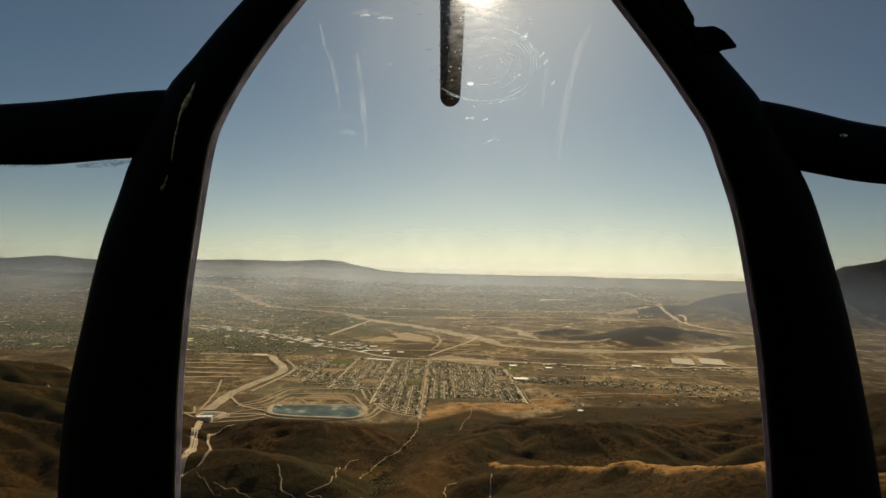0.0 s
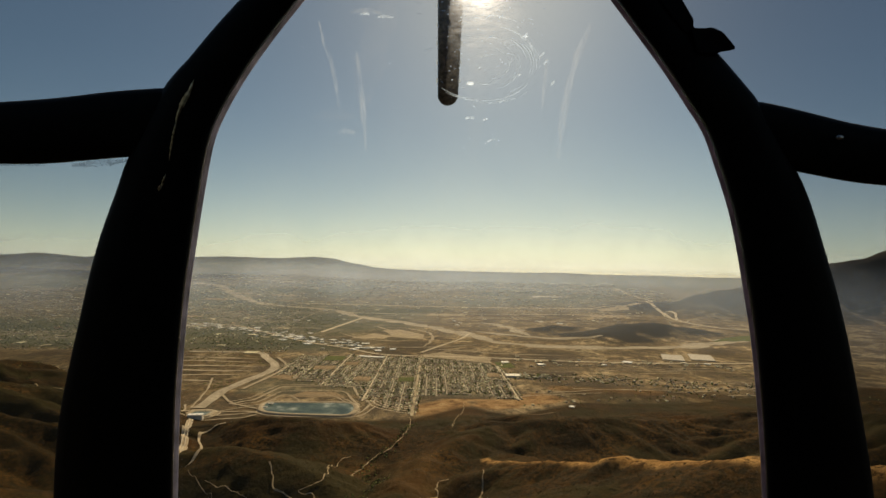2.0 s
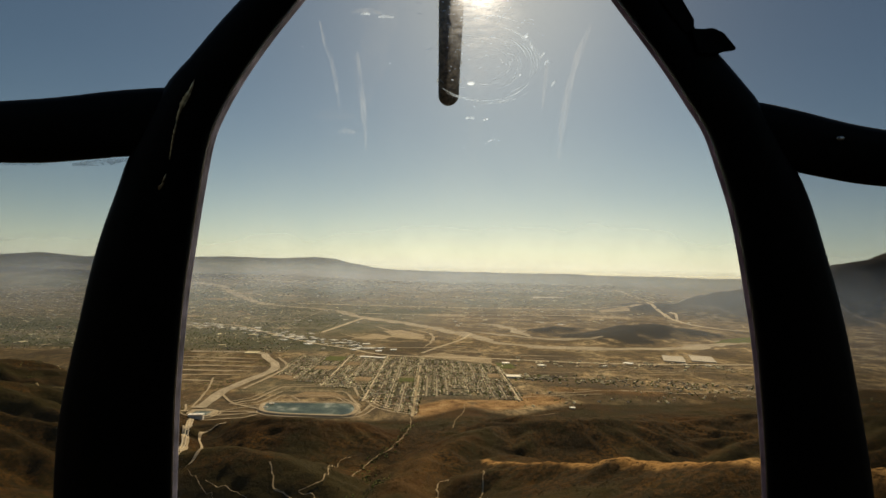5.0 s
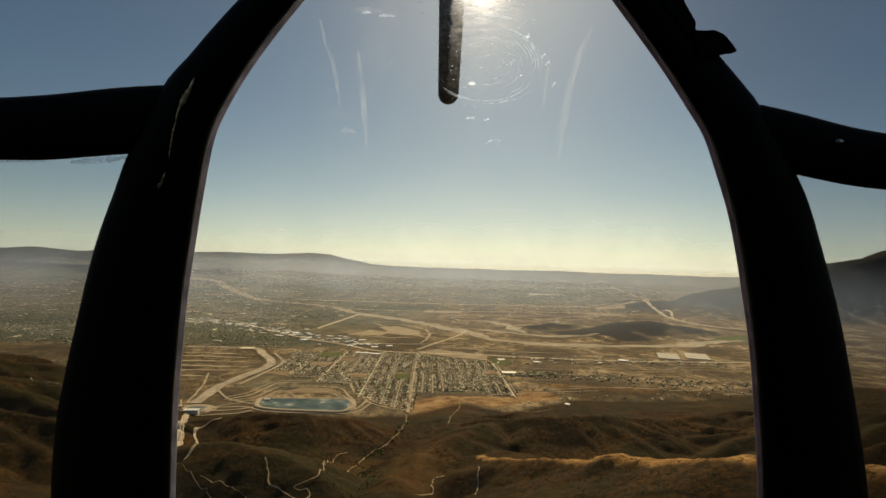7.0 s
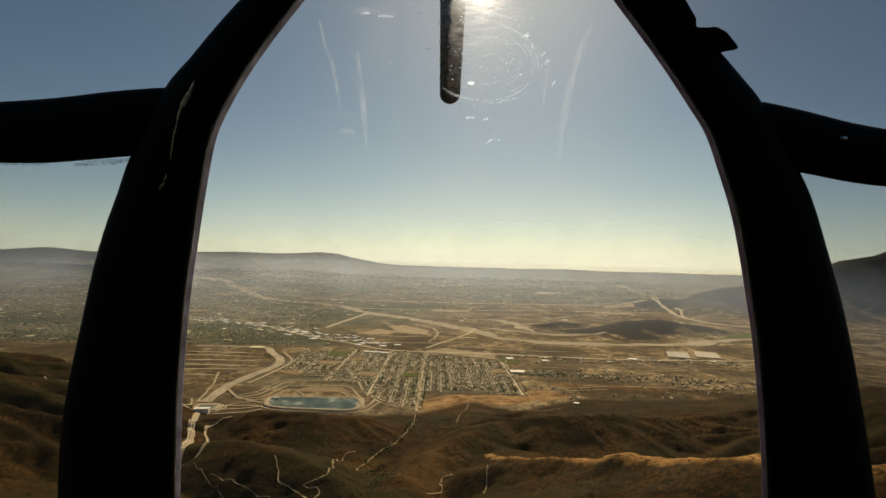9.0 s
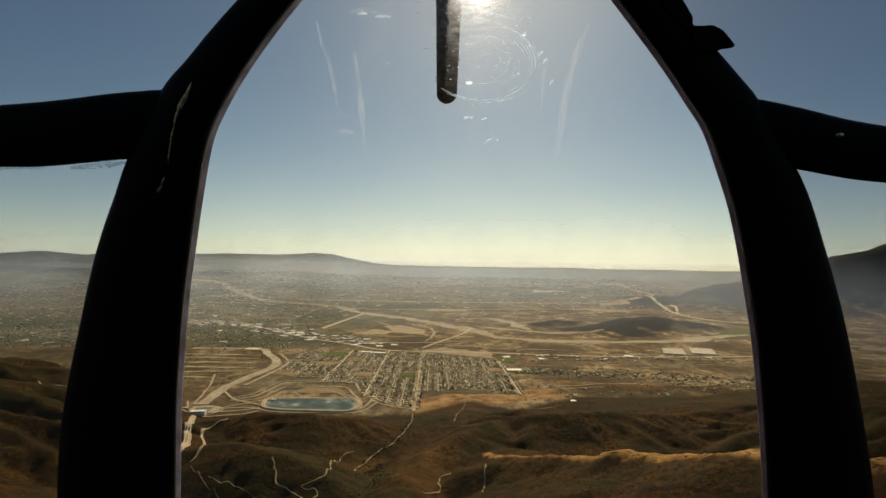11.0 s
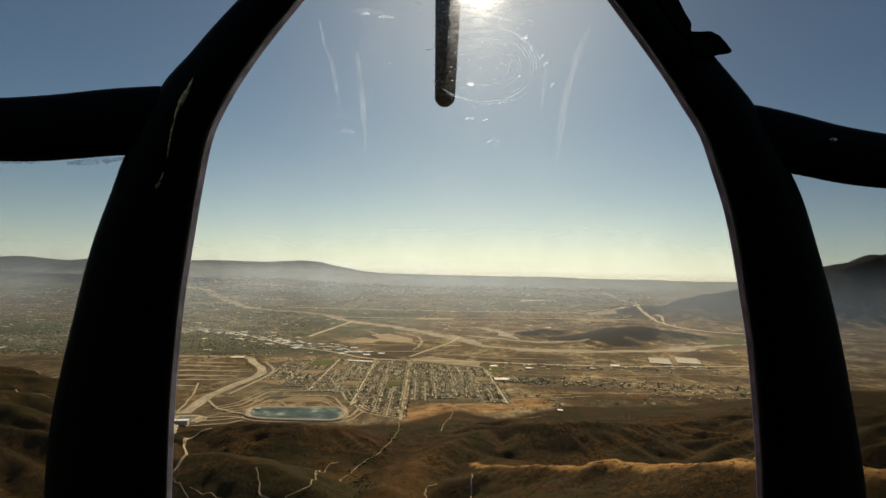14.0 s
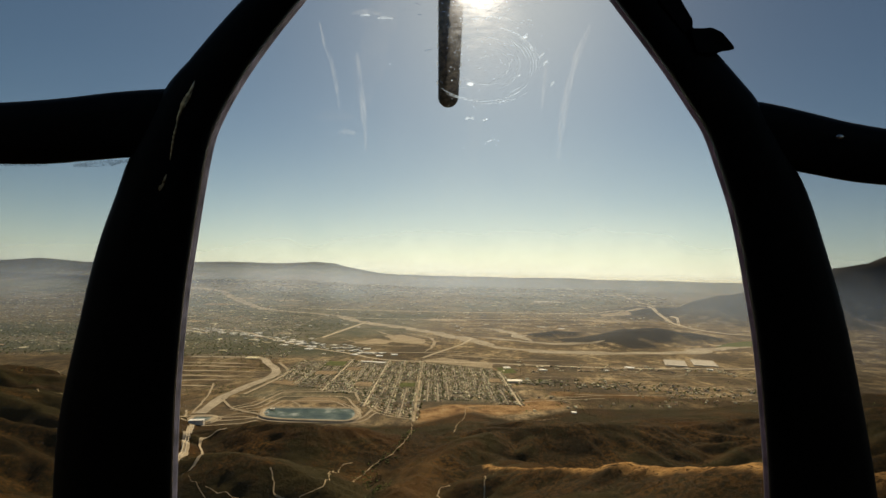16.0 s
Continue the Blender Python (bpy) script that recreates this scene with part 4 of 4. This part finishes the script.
    homes = [h for h in homes if not (h[0] > 600 and h[1] < 1720)]
    return np.array(homes), np.array(trees)


homes, trees = scatter_town()


def build_homes(h):
    unit = np.array([(-.5, -.5, -.6), (.5, -.5, -.6), (.5, .5, -.6), (-.5, .5, -.6), (-.5, -.5, 1), (.5, -.5, 1), (.5, .5, 1), (-.5, .5, 1), (-.5, 0, 1.0), (.5, 0, 1.0),
                     (-.58, -.58, .95), (.58, -.58, .95), (.58, .58, .95), (-.58, .58, .95), (-.56, 0, 1.75), (.56, 0, 1.75)])
    face = [(0, 1, 5, 4), (1, 2, 6, 5), (2, 3, 7, 6), (3, 0, 4, 7), (10, 11, 15, 14), (12, 13, 14, 15), (10, 14, 13), (11, 12, 15)]
    z = height(h[:, 0], h[:, 1])
    verts, faces = [], []
    for k, (x, y, w, d, t, turn) in enumerate(h):
        c, s = math.cos(radians(turn)), math.sin(radians(turn))
        u = unit * (w, d, t if w < 4.5 else t * 0.75)
        verts.append(np.stack([x + c * u[:, 0] - s * u[:, 1], y + s * u[:, 0] + c * u[:, 1], z[k] + 0.1 + u[:, 2]], 1))
        faces += [tuple(i + 16 * k for i in f) for f in face]
    ob = mesh_object("houses", np.vstack(verts), faces, [STUCCO, ROOF], slots=np.tile([0, 0, 0, 0, 1, 1, 1, 1], len(h)))
    return tagged(ob, "small stucco houses with grey and brown pitched roofs along streets", "houses", kind="stuff")


build_homes(homes)


def clumps(name, pts, mat, label, category, seed, tall=0.85, sink=0.3):
    """Many small uneven crowns, each of a lumpy little shell of leaves."""
    bm = bmesh.new()
    bmesh.ops.create_icosphere(bm, subdivisions=1, radius=1)
    unit = np.array([v.co for v in bm.verts])
    tri = [tuple(v.index for v in f.verts) for f in bm.faces]
    bm.free()
    r = np.random.default_rng(seed)
    n, m = len(pts), len(unit)
    lump = 1 + r.uniform(-0.38, 0.38, (n, m, 1))
    v = unit[None] * lump * pts[:, None, 2:3] * np.array([1, 1, tall])
    v = v + np.stack([pts[:, 0], pts[:, 1], height(pts[:, 0], pts[:, 1]) + pts[:, 2] * (1 - sink) * tall], 1)[:, None]
    f = (np.array(tri)[None] + (np.arange(n) * m)[:, None, None]).reshape(-1, 3)
    return tagged(mesh_object(name, v.reshape(-1, 3), f.tolist(), mat), label, category, kind="stuff")


clumps("street_trees", trees, LEAF, "dusty dark green street and garden trees", "trees", 6)
r = np.random.default_rng(8)
bx, by = r.uniform(-240, 240, 26000), r.uniform(225, 500, 26000)
keep = (by < foot(bx) - 4) & (fractal(bx, by, 26, 13, 4) > 0.53)
dist, _ = along(bx, by, FIREBREAK)
keep &= dist > 2.5
brush = np.stack([bx, by, 0.10 + 0.16 * r.random(26000) ** 2], 1)[keep]
clumps("chaparral", brush, BRUSH, "low dark chaparral brush on the foothill slopes", "brush", 9, 0.7)
r = np.random.default_rng(18)
creek = spline([(-14, 430), (-17, 400), (-24, 372), (-34, 352), (-22, 310), (-30, 280)], 260) + r.normal(0, 2.0, (260, 2))
clumps("creek_trees", np.c_[creek, r.uniform(0.2, 0.5, 260)], LEAF, "dark green trees along a dry creek", "trees", 19)


# ---- sheets imitating haze and horizon glow ----
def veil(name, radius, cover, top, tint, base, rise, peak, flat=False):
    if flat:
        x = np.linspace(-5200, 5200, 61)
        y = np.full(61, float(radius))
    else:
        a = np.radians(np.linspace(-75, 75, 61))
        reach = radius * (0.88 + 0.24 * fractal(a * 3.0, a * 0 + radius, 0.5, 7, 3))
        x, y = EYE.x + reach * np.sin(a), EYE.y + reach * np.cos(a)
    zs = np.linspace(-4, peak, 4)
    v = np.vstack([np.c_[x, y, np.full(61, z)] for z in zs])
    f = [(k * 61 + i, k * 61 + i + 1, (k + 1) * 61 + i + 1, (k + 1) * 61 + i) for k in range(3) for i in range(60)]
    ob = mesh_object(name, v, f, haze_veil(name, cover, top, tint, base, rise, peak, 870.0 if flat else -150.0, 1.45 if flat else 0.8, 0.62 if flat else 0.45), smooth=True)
    return tagged(ob, "thin translucent sheet imitating haze and horizon glow", "haze", kind="structure")


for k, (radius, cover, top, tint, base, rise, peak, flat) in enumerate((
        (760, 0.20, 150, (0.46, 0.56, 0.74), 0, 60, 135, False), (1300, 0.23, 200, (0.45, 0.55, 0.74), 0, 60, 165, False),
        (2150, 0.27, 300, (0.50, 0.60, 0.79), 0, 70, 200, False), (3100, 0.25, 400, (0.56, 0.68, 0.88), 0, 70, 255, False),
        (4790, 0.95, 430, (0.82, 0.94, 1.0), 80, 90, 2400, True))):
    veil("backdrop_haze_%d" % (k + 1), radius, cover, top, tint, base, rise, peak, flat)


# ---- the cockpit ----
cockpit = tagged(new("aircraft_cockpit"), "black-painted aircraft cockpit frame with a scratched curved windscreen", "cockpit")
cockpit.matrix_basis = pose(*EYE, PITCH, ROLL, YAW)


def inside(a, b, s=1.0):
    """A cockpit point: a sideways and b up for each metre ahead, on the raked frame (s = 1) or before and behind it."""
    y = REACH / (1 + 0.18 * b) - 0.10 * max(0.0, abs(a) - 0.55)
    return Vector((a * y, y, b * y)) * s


SECTION = [(0.0, 1.03), (0.015, 1.0), (0.08, 0.985), (0.3, 0.978), (0.7, 0.978), (0.92, 0.985), (0.985, 1.0), (1.0, 1.03), (0.97, 1.10), (0.03, 1.10)]


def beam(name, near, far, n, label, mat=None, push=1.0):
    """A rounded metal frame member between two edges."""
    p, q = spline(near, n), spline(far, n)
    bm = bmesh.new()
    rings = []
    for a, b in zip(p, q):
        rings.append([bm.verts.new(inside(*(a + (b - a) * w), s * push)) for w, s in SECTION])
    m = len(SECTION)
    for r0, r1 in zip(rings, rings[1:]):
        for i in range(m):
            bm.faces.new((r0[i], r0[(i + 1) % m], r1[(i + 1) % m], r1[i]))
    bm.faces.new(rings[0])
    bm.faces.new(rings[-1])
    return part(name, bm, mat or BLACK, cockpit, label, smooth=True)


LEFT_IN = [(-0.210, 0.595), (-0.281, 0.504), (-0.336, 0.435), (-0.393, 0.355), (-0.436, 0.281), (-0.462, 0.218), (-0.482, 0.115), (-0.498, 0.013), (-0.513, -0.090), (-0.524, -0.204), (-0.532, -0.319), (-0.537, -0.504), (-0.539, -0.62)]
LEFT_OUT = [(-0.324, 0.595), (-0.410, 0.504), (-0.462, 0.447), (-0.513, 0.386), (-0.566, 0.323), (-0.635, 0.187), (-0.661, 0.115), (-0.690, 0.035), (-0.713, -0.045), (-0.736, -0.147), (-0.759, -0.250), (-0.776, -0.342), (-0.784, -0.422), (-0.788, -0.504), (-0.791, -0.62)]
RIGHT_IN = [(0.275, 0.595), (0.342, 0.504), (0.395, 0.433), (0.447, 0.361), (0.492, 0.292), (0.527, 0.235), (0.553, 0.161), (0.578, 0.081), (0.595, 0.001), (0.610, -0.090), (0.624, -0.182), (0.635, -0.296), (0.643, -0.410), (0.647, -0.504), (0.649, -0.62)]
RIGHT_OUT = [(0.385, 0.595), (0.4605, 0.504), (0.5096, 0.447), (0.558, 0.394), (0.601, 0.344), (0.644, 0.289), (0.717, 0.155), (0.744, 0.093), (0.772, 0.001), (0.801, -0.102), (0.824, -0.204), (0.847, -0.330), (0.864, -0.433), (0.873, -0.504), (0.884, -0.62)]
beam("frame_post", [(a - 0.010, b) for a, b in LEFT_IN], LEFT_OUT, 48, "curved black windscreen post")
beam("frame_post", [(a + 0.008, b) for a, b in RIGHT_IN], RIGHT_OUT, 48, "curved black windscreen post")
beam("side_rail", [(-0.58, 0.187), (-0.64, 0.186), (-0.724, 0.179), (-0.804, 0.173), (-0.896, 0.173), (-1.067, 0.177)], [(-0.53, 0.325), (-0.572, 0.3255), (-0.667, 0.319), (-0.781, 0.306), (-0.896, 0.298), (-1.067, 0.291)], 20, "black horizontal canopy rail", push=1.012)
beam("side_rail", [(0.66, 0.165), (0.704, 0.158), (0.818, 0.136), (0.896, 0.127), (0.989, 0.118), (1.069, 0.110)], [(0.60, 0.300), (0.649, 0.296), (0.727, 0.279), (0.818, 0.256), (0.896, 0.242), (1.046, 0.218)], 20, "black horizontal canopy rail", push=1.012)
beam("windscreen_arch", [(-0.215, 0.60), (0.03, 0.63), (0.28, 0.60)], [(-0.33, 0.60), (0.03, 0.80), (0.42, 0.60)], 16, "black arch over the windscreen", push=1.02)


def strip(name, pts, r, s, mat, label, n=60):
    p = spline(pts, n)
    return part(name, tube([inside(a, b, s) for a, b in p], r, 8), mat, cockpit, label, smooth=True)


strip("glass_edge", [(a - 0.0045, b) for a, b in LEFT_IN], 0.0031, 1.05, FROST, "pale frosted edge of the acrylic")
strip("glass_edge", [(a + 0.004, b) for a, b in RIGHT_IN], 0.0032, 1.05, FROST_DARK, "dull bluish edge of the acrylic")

# windscreen and side glass
def glass_sheet(name, edge_a, edge_b, n, m, s, bulge, mat, label):
    p, q = spline(edge_a, n), spline(edge_b, n)
    v, f = [], []
    for layer in (0.0, 0.006):
        for a, b in zip(p, q):
            for k in range(m):
                w = k / (m - 1)
                c = inside(*(a + (b - a) * w), s)
                v.append(c + Vector((0, layer + bulge * (1 - (2 * w - 1) ** 2), 0)))
    for i in range(n - 1):
        for k in range(m - 1):
            c = i * m + k
            f += [(c, c + 1, c + m + 1, c + m), (c + n * m, c + m + n * m, c + m + 1 + n * m, c + 1 + n * m)]
    ob = mesh_object(name, v, f, mat, smooth=True)
    ob.parent = cockpit
    ob.visible_shadow = False
    return tagged(ob, label)


glass_sheet("windscreen", [(a - 0.02, b) for a, b in LEFT_IN], [(a + 0.02, b) for a, b in RIGHT_IN], 20, 14, 1.065, 0.04, GLASS_FRONT, "curved clear acrylic windscreen, scratched and dusty, with painted sun glare")
glass_sheet("side_window", [(-1.15, 0.60), (-1.15, -0.62)], [(-0.33, 0.60), (-0.78, -0.62)], 6, 5, 1.09, 0.0, GLASS_SIDE, "clear acrylic side window, lightly tinted to imitate lens vignetting")
glass_sheet("side_window", [(0.42, 0.60), (0.87, -0.62)], [(1.15, 0.60), (1.15, -0.62)], 6, 5, 1.09, 0.0, GLASS_DIMMED, "acrylic side window tinted to imitate lens vignetting")


def streak(pts, width, mat, s=1.058, n=18, label="pale scuffed streak on the glass", taper=0.4):
    """A scuff, scratch or painted glare: a thin uneven sliver lying on the inside of the glass or on a post."""
    p = spline(pts, n)
    t = np.gradient(p, axis=0)
    t /= np.linalg.norm(t, axis=1)[:, None] + 1e-9
    k = np.arange(n)
    w = width * (taper + (1 - taper) * np.sin(math.pi * (k + 0.5) / n)) * (0.6 + 0.8 * value_noise(k * 0.9, k * 0 + pts[0][0] * 50, 3))
    bm = bmesh.new()
    for face_s in (s,):
        rows = []
        for i in range(n):
            nx = np.array((-t[i, 1], t[i, 0])) * w[i] / 2
            rows.append([bm.verts.new(inside(*(p[i] + nx * c), face_s - (0.0006 if c == 0 else 0))) for c in (-1, 0, 1)])
        for a, b in zip(rows, rows[1:]):
            for c in (0, 1):
                bm.faces.new((a[c], a[c + 1], b[c + 1], b[c]))
    return part("scratch", bm, mat, cockpit, label)


streak([(-0.250, 0.460), (-0.240, 0.418), (-0.227, 0.384), (-0.216, 0.332), (-0.210, 0.287)], 0.008, SCUFF)
streak([(-0.174, 0.399), (-0.169, 0.355), (-0.165, 0.321), (-0.160, 0.264), (-0.155, 0.201)], 0.010, SCUFF)
streak([(0.298, 0.452), (0.281, 0.412), (0.270, 0.384), (0.258, 0.344), (0.250, 0.310), (0.241, 0.252), (0.233, 0.184)], 0.015, SCUFF)
streak([(0.210, 0.384), (0.207, 0.344), (0.201, 0.287)], 0.008, SCUFF)
streak([(-0.185, 0.478), (-0.16, 0.482), (-0.125, 0.477)], 0.010, SCUFF)
streak([(-0.168, 0.474), (-0.155, 0.476), (-0.148, 0.474)], 0.005, SCORE, n=7)
streak([(-0.132, 0.469), (-0.116, 0.470), (-0.099, 0.468)], 0.006, SCORE, n=7)
streak([(-0.262, 0.266), (-0.225, 0.272), (-0.178, 0.268)], 0.020, SMEAR, label="pale dusty smear and painted sun glare on the glass", taper=0.15)
streak([(-0.212, 0.236), (-0.195, 0.238), (-0.177, 0.235)], 0.010, SCUFF, label="pale dusty smear and painted sun glare on the glass")
streak([(-0.105, 0.545), (-0.125, 0.470), (-0.140, 0.400), (-0.155, 0.330), (-0.160, 0.29)], 0.07, SMEAR, 1.0568, label="pale dusty smear and painted sun glare on the glass", taper=0.25)
streak([(0.072, 0.540), (0.068, 0.400), (0.066, 0.280), (0.062, 0.170)], 0.04, SMEAR, 1.0571, label="pale dusty smear and painted sun glare on the glass", taper=0.2)
streak([(0.045, 0.264), (0.055, 0.266), (0.064, 0.264)], 0.006, SCORE, n=7)
for pts, w in (([(-0.503, 0.342), (-0.513, 0.318), (-0.524, 0.298), (-0.534, 0.276), (-0.541, 0.250)], 0.010), ([(-0.536, 0.262), (-0.544, 0.236), (-0.549, 0.208), (-0.553, 0.180)], 0.006),
               ([(-0.508, 0.322), (-0.517, 0.303), (-0.526, 0.286)], 0.005), ([(-0.560, 0.152), (-0.565, 0.138), (-0.570, 0.122)], 0.005), ([(-0.571, 0.130), (-0.573, 0.124), (-0.574, 0.118)], 0.007)):
    streak(pts, w, POST_SHINE, 0.9755, 22, "brownish sky highlight painted along the worn black post", 0.1)
for a, b in ((0.200, 0.392), (0.208, 0.378), (0.222, 0.335), (0.167, 0.432)):
    streak([(a - 0.004, b - 0.006), (a, b), (a + 0.005, b + 0.005)], 0.004, SCORE, n=6, label="short bright scratch on the glass")
for rx, ry, a0, a1, w in ((0.103, 0.078, -100, -60, 0.005), (0.103, 0.076, -15, 62, 0.005), (0.084, 0.062, 5, 60, 0.004), (0.118, 0.072, -140, -98, 0.005), (0.07, 0.052, -70, 30, 0.003), (0.125, 0.10, 60, 100, 0.006), (0.110, 0.083, -8, 40, 0.003), (0.097, 0.070, -30, 50, 0.003), (0.055, 0.040, -160, -60, 0.003),
                          (0.075, 0.056, 20, 110, 0.003), (0.106, 0.079, 10, 75, 0.006), (0.100, 0.073, -100, -30, 0.004), (0.092, 0.066, -40, 70, 0.003), (0.064, 0.047, -60, 60, 0.003), (0.048, 0.035, -80, 100, 0.003), (0.115, 0.080, -80, -40, 0.003), (0.125, 0.074, -130, -88, 0.004)):
    angle = np.radians(np.linspace(a0, a1, 9))
    streak([(0.087 + rx * math.cos(a), 0.373 + ry * math.sin(a)) for a in angle], 0.5 * w, SCORE, label="curved polishing scratch on the glass")
rnd = random.Random(21)
for k in range(150):
    a, b = rnd.gauss(0.085, 0.055), 0.53 - abs(rnd.gauss(0, 0.09))
    ln, tilt = 0.0012 + 0.008 * rnd.random() ** 2, rnd.gauss(0.15, 0.4)
    streak([(a - ln * math.cos(tilt), b - ln * math.sin(tilt)), (a, b + 0.001), (a + ln * math.cos(tilt), b + ln * math.sin(tilt))], rnd.uniform(0.0007, 0.0016), CHIP if k % 4 == 0 else SCORE, n=5, label="short bright scratch on the glass")


def chips():
    """Bright nicks and specks in the acrylic."""
    bm = bmesh.new()
    rnd = random.Random(5)
    spots = [(0.056, 0.335, 0.0062), (0.167, 0.430, 0.0035), (0.083, 0.261, 0.0022), (-0.005, 0.138, 0.0016), (0.206, 0.152, 0.0012), (0.096, 0.220, 0.002), (0.104, 0.222, 0.0014), (0.089, 0.263, 0.0022), (0.092, 0.218, 0.0022), (0.113, 0.219, 0.0016), (0.101, 0.231, 0.0014), (0.086, 0.213, 0.0016), (0.155, 0.352, 0.002)]
    spots += [(rnd.gauss(0.075, 0.05), 0.53 - abs(rnd.gauss(0, 0.14)), rnd.uniform(0.0006, 0.0016)) for _ in range(90)]
    spots += [(rnd.uniform(-0.3, 0.3), rnd.uniform(0.12, 0.52), rnd.uniform(0.0005, 0.0009)) for _ in range(30)]
    for a, b, r0 in spots:
        ring = [bm.verts.new(inside(a + r0 * math.cos(t) * rnd.uniform(0.7, 1.5), b + r0 * math.sin(t) * rnd.uniform(0.5, 1.0), 1.056)) for t in np.linspace(0, 2 * math.pi, 7, endpoint=False)]
        tip = bm.verts.new(inside(a, b, 1.055))
        for i in range(7):
            bm.faces.new((ring[i], ring[(i + 1) % 7], tip))
    ob = part("chips", bm, CHIP, cockpit, "bright nicks and specks in the acrylic")
    return tagged(ob, kind="stuff")


chips()


def overhead_strap():
    """A dark metal channel outside the windscreen, with a rounded end and two rows of rivets."""
    bm = bmesh.new()
    levels = list(np.linspace(0.66, 0.310, 24)) + [0.310 - 0.0205 * math.sin(t) for t in np.linspace(0.15, math.pi / 2 - 0.03, 9)]
    rows = []
    for b in levels:
        f = (0.62 - b) / 0.332
        half, mid = 0.0285 - 0.0085 * f, 0.0195 - 0.0095 * f
        if b < 0.310:
            half *= math.sqrt(max(0.0, 1 - ((0.310 - b) / 0.0206) ** 2))
        rows.append([bm.verts.new(inside(mid + half * c, b, STRAP_AT - 0.010 * (1 - c * c) + d)) for c, d in ((-1, 0), (-0.8, -0.003), (-0.4, 0), (0.4, 0), (0.8, -0.003), (1, 0), (0.9, 0.012), (-0.9, 0.012))])
    for r0, r1 in zip(rows, rows[1:]):
        for k in range(8):
            bm.faces.new((r0[k], r0[(k + 1) % 8], r1[(k + 1) % 8], r1[k]))
    bm.faces.new(rows[0])
    bm.faces.new(rows[-1])
    strap = part("overhead_strap", bm, STRAP, cockpit, "dark riveted metal strap with a rounded end", smooth=True)
    for i in range(5):
        b = 0.492 - 0.038 * i
        f = (0.62 - b) / 0.332
        for side in (-1.0, 1.0):
            rv = bmesh.new()
            c = inside(0.0195 - 0.0095 * f + (0.0285 - 0.0085 * f) * side, b, STRAP_AT - 0.002)
            bmesh.ops.create_circle(rv, cap_ends=True, segments=10, radius=0.0034, matrix=Matrix.Translation(c) @ Matrix.Diagonal((0.75, 1, 1.5, 1)) @ Matrix.Rotation(math.pi / 2, 4, "X"))
            part("rivet", rv, PEARL, strap, "bright rivet collar")
    return strap


STRAP_AT = 1.5
overhead_strap()


def latch():
    bm = bmesh.new()
    outline = [(0.500, 0.447), (0.527, 0.446), (0.546, 0.448), (0.567, 0.438), (0.583, 0.419), (0.593, 0.406), (0.585, 0.401), (0.562, 0.401), (0.553, 0.393), (0.515, 0.395)]
    front = [bm.verts.new(inside(a, b, 0.972)) for a, b in outline]
    back = [bm.verts.new(inside(a, b, 1.02)) for a, b in outline]
    bm.faces.new(front)
    bm.faces.new(back[::-1])
    for i in range(len(outline)):
        j = (i + 1) % len(outline)
        bm.faces.new((front[i], front[j], back[j], back[i]))
    bmesh.ops.bevel(bm, geom=bm.edges[:], offset=0.0012, segments=2, affect="EDGES")
    part("latch_handle", bm, BLACK, cockpit, "curved black canopy latch handle")
    bm = bmesh.new()
    outline = [(0.44, 0.545), (0.470, 0.535), (0.483, 0.502), (0.5075, 0.464), (0.5065, 0.445), (0.49, 0.436), (0.44, 0.50)]
    front = [bm.verts.new(inside(a, b, 0.976)) for a, b in outline]
    back = [bm.verts.new(inside(a, b, 1.02)) for a, b in outline]
    bm.faces.new(front)
    bm.faces.new(back[::-1])
    for i in range(len(outline)):
        j = (i + 1) % len(outline)
        bm.faces.new((front[i], front[j], back[j], back[i]))
    bmesh.ops.bevel(bm, geom=bm.edges[:], offset=0.0010, segments=2, affect="EDGES")
    part("latch_plate", bm, BLACK, cockpit, "black latch plate on the post")


latch()
bm = bmesh.new()
bmesh.ops.create_icosphere(bm, subdivisions=2, radius=0.0036, matrix=Matrix.Translation(inside(0.803, 0.225, 0.985)) @ Matrix.Diagonal((1.2, 0.6, 0.7, 1)))
part("screw", bm, STEEL, cockpit, "bright screw head", smooth=True)
streak([(-0.92, 0.1705), (-0.85, 0.171), (-0.80, 0.1705)], 0.005, SCORE, 1.03, 12, "thin pale line of old sealant")
streak([(-0.75, 0.1695), (-0.70, 0.1735), (-0.66, 0.177), (-0.637, 0.180)], 0.013, SCORE, 1.03, 18, "ragged pale smear of old sealant")

# unseen tub, roof and bulkhead, added behind the lens to keep the cockpit dark
def shell(name, a0, a1, ys, radius, label):
    n = 24
    v, f = [], []
    for layer in (0.0, 0.012):
        for y in ys:
            for a in np.radians(np.linspace(a0, a1, n)):
                r0 = radius + layer
                v.append((r0 * math.cos(a), y, r0 * 0.9 * math.sin(a)))
    m = len(ys)
    for k in range(2):
        for j in range(m - 1):
            for i in range(n - 1):
                c = k * m * n + j * n + i
                f.append((c, c + 1, c + n + 1, c + n))
    ob = mesh_object(name, v, f, BLACK, smooth=True)
    ob.parent = cockpit
    return tagged(ob, label)


shell("cockpit_tub", 215, 325, [-0.9, -0.5, 0.0, 0.3, 0.5], 0.72, "unseen black side and floor skin, added to shut out light")
shell("canopy_roof", -40, 220, [-0.9, -0.6, -0.3, -0.12], 0.72, "unseen black roof skin, added to shut out light")
bm = bmesh.new()
bmesh.ops.create_cone(bm, cap_ends=True, segments=40, radius1=0.74, radius2=0.74, depth=0.02, matrix=Matrix.Translation((0, -0.91, 0)) @ Matrix.Rotation(math.pi / 2, 4, "X"))
part("bulkhead", bm, BLACK, cockpit, "unseen flat black end wall, added to shut out light")
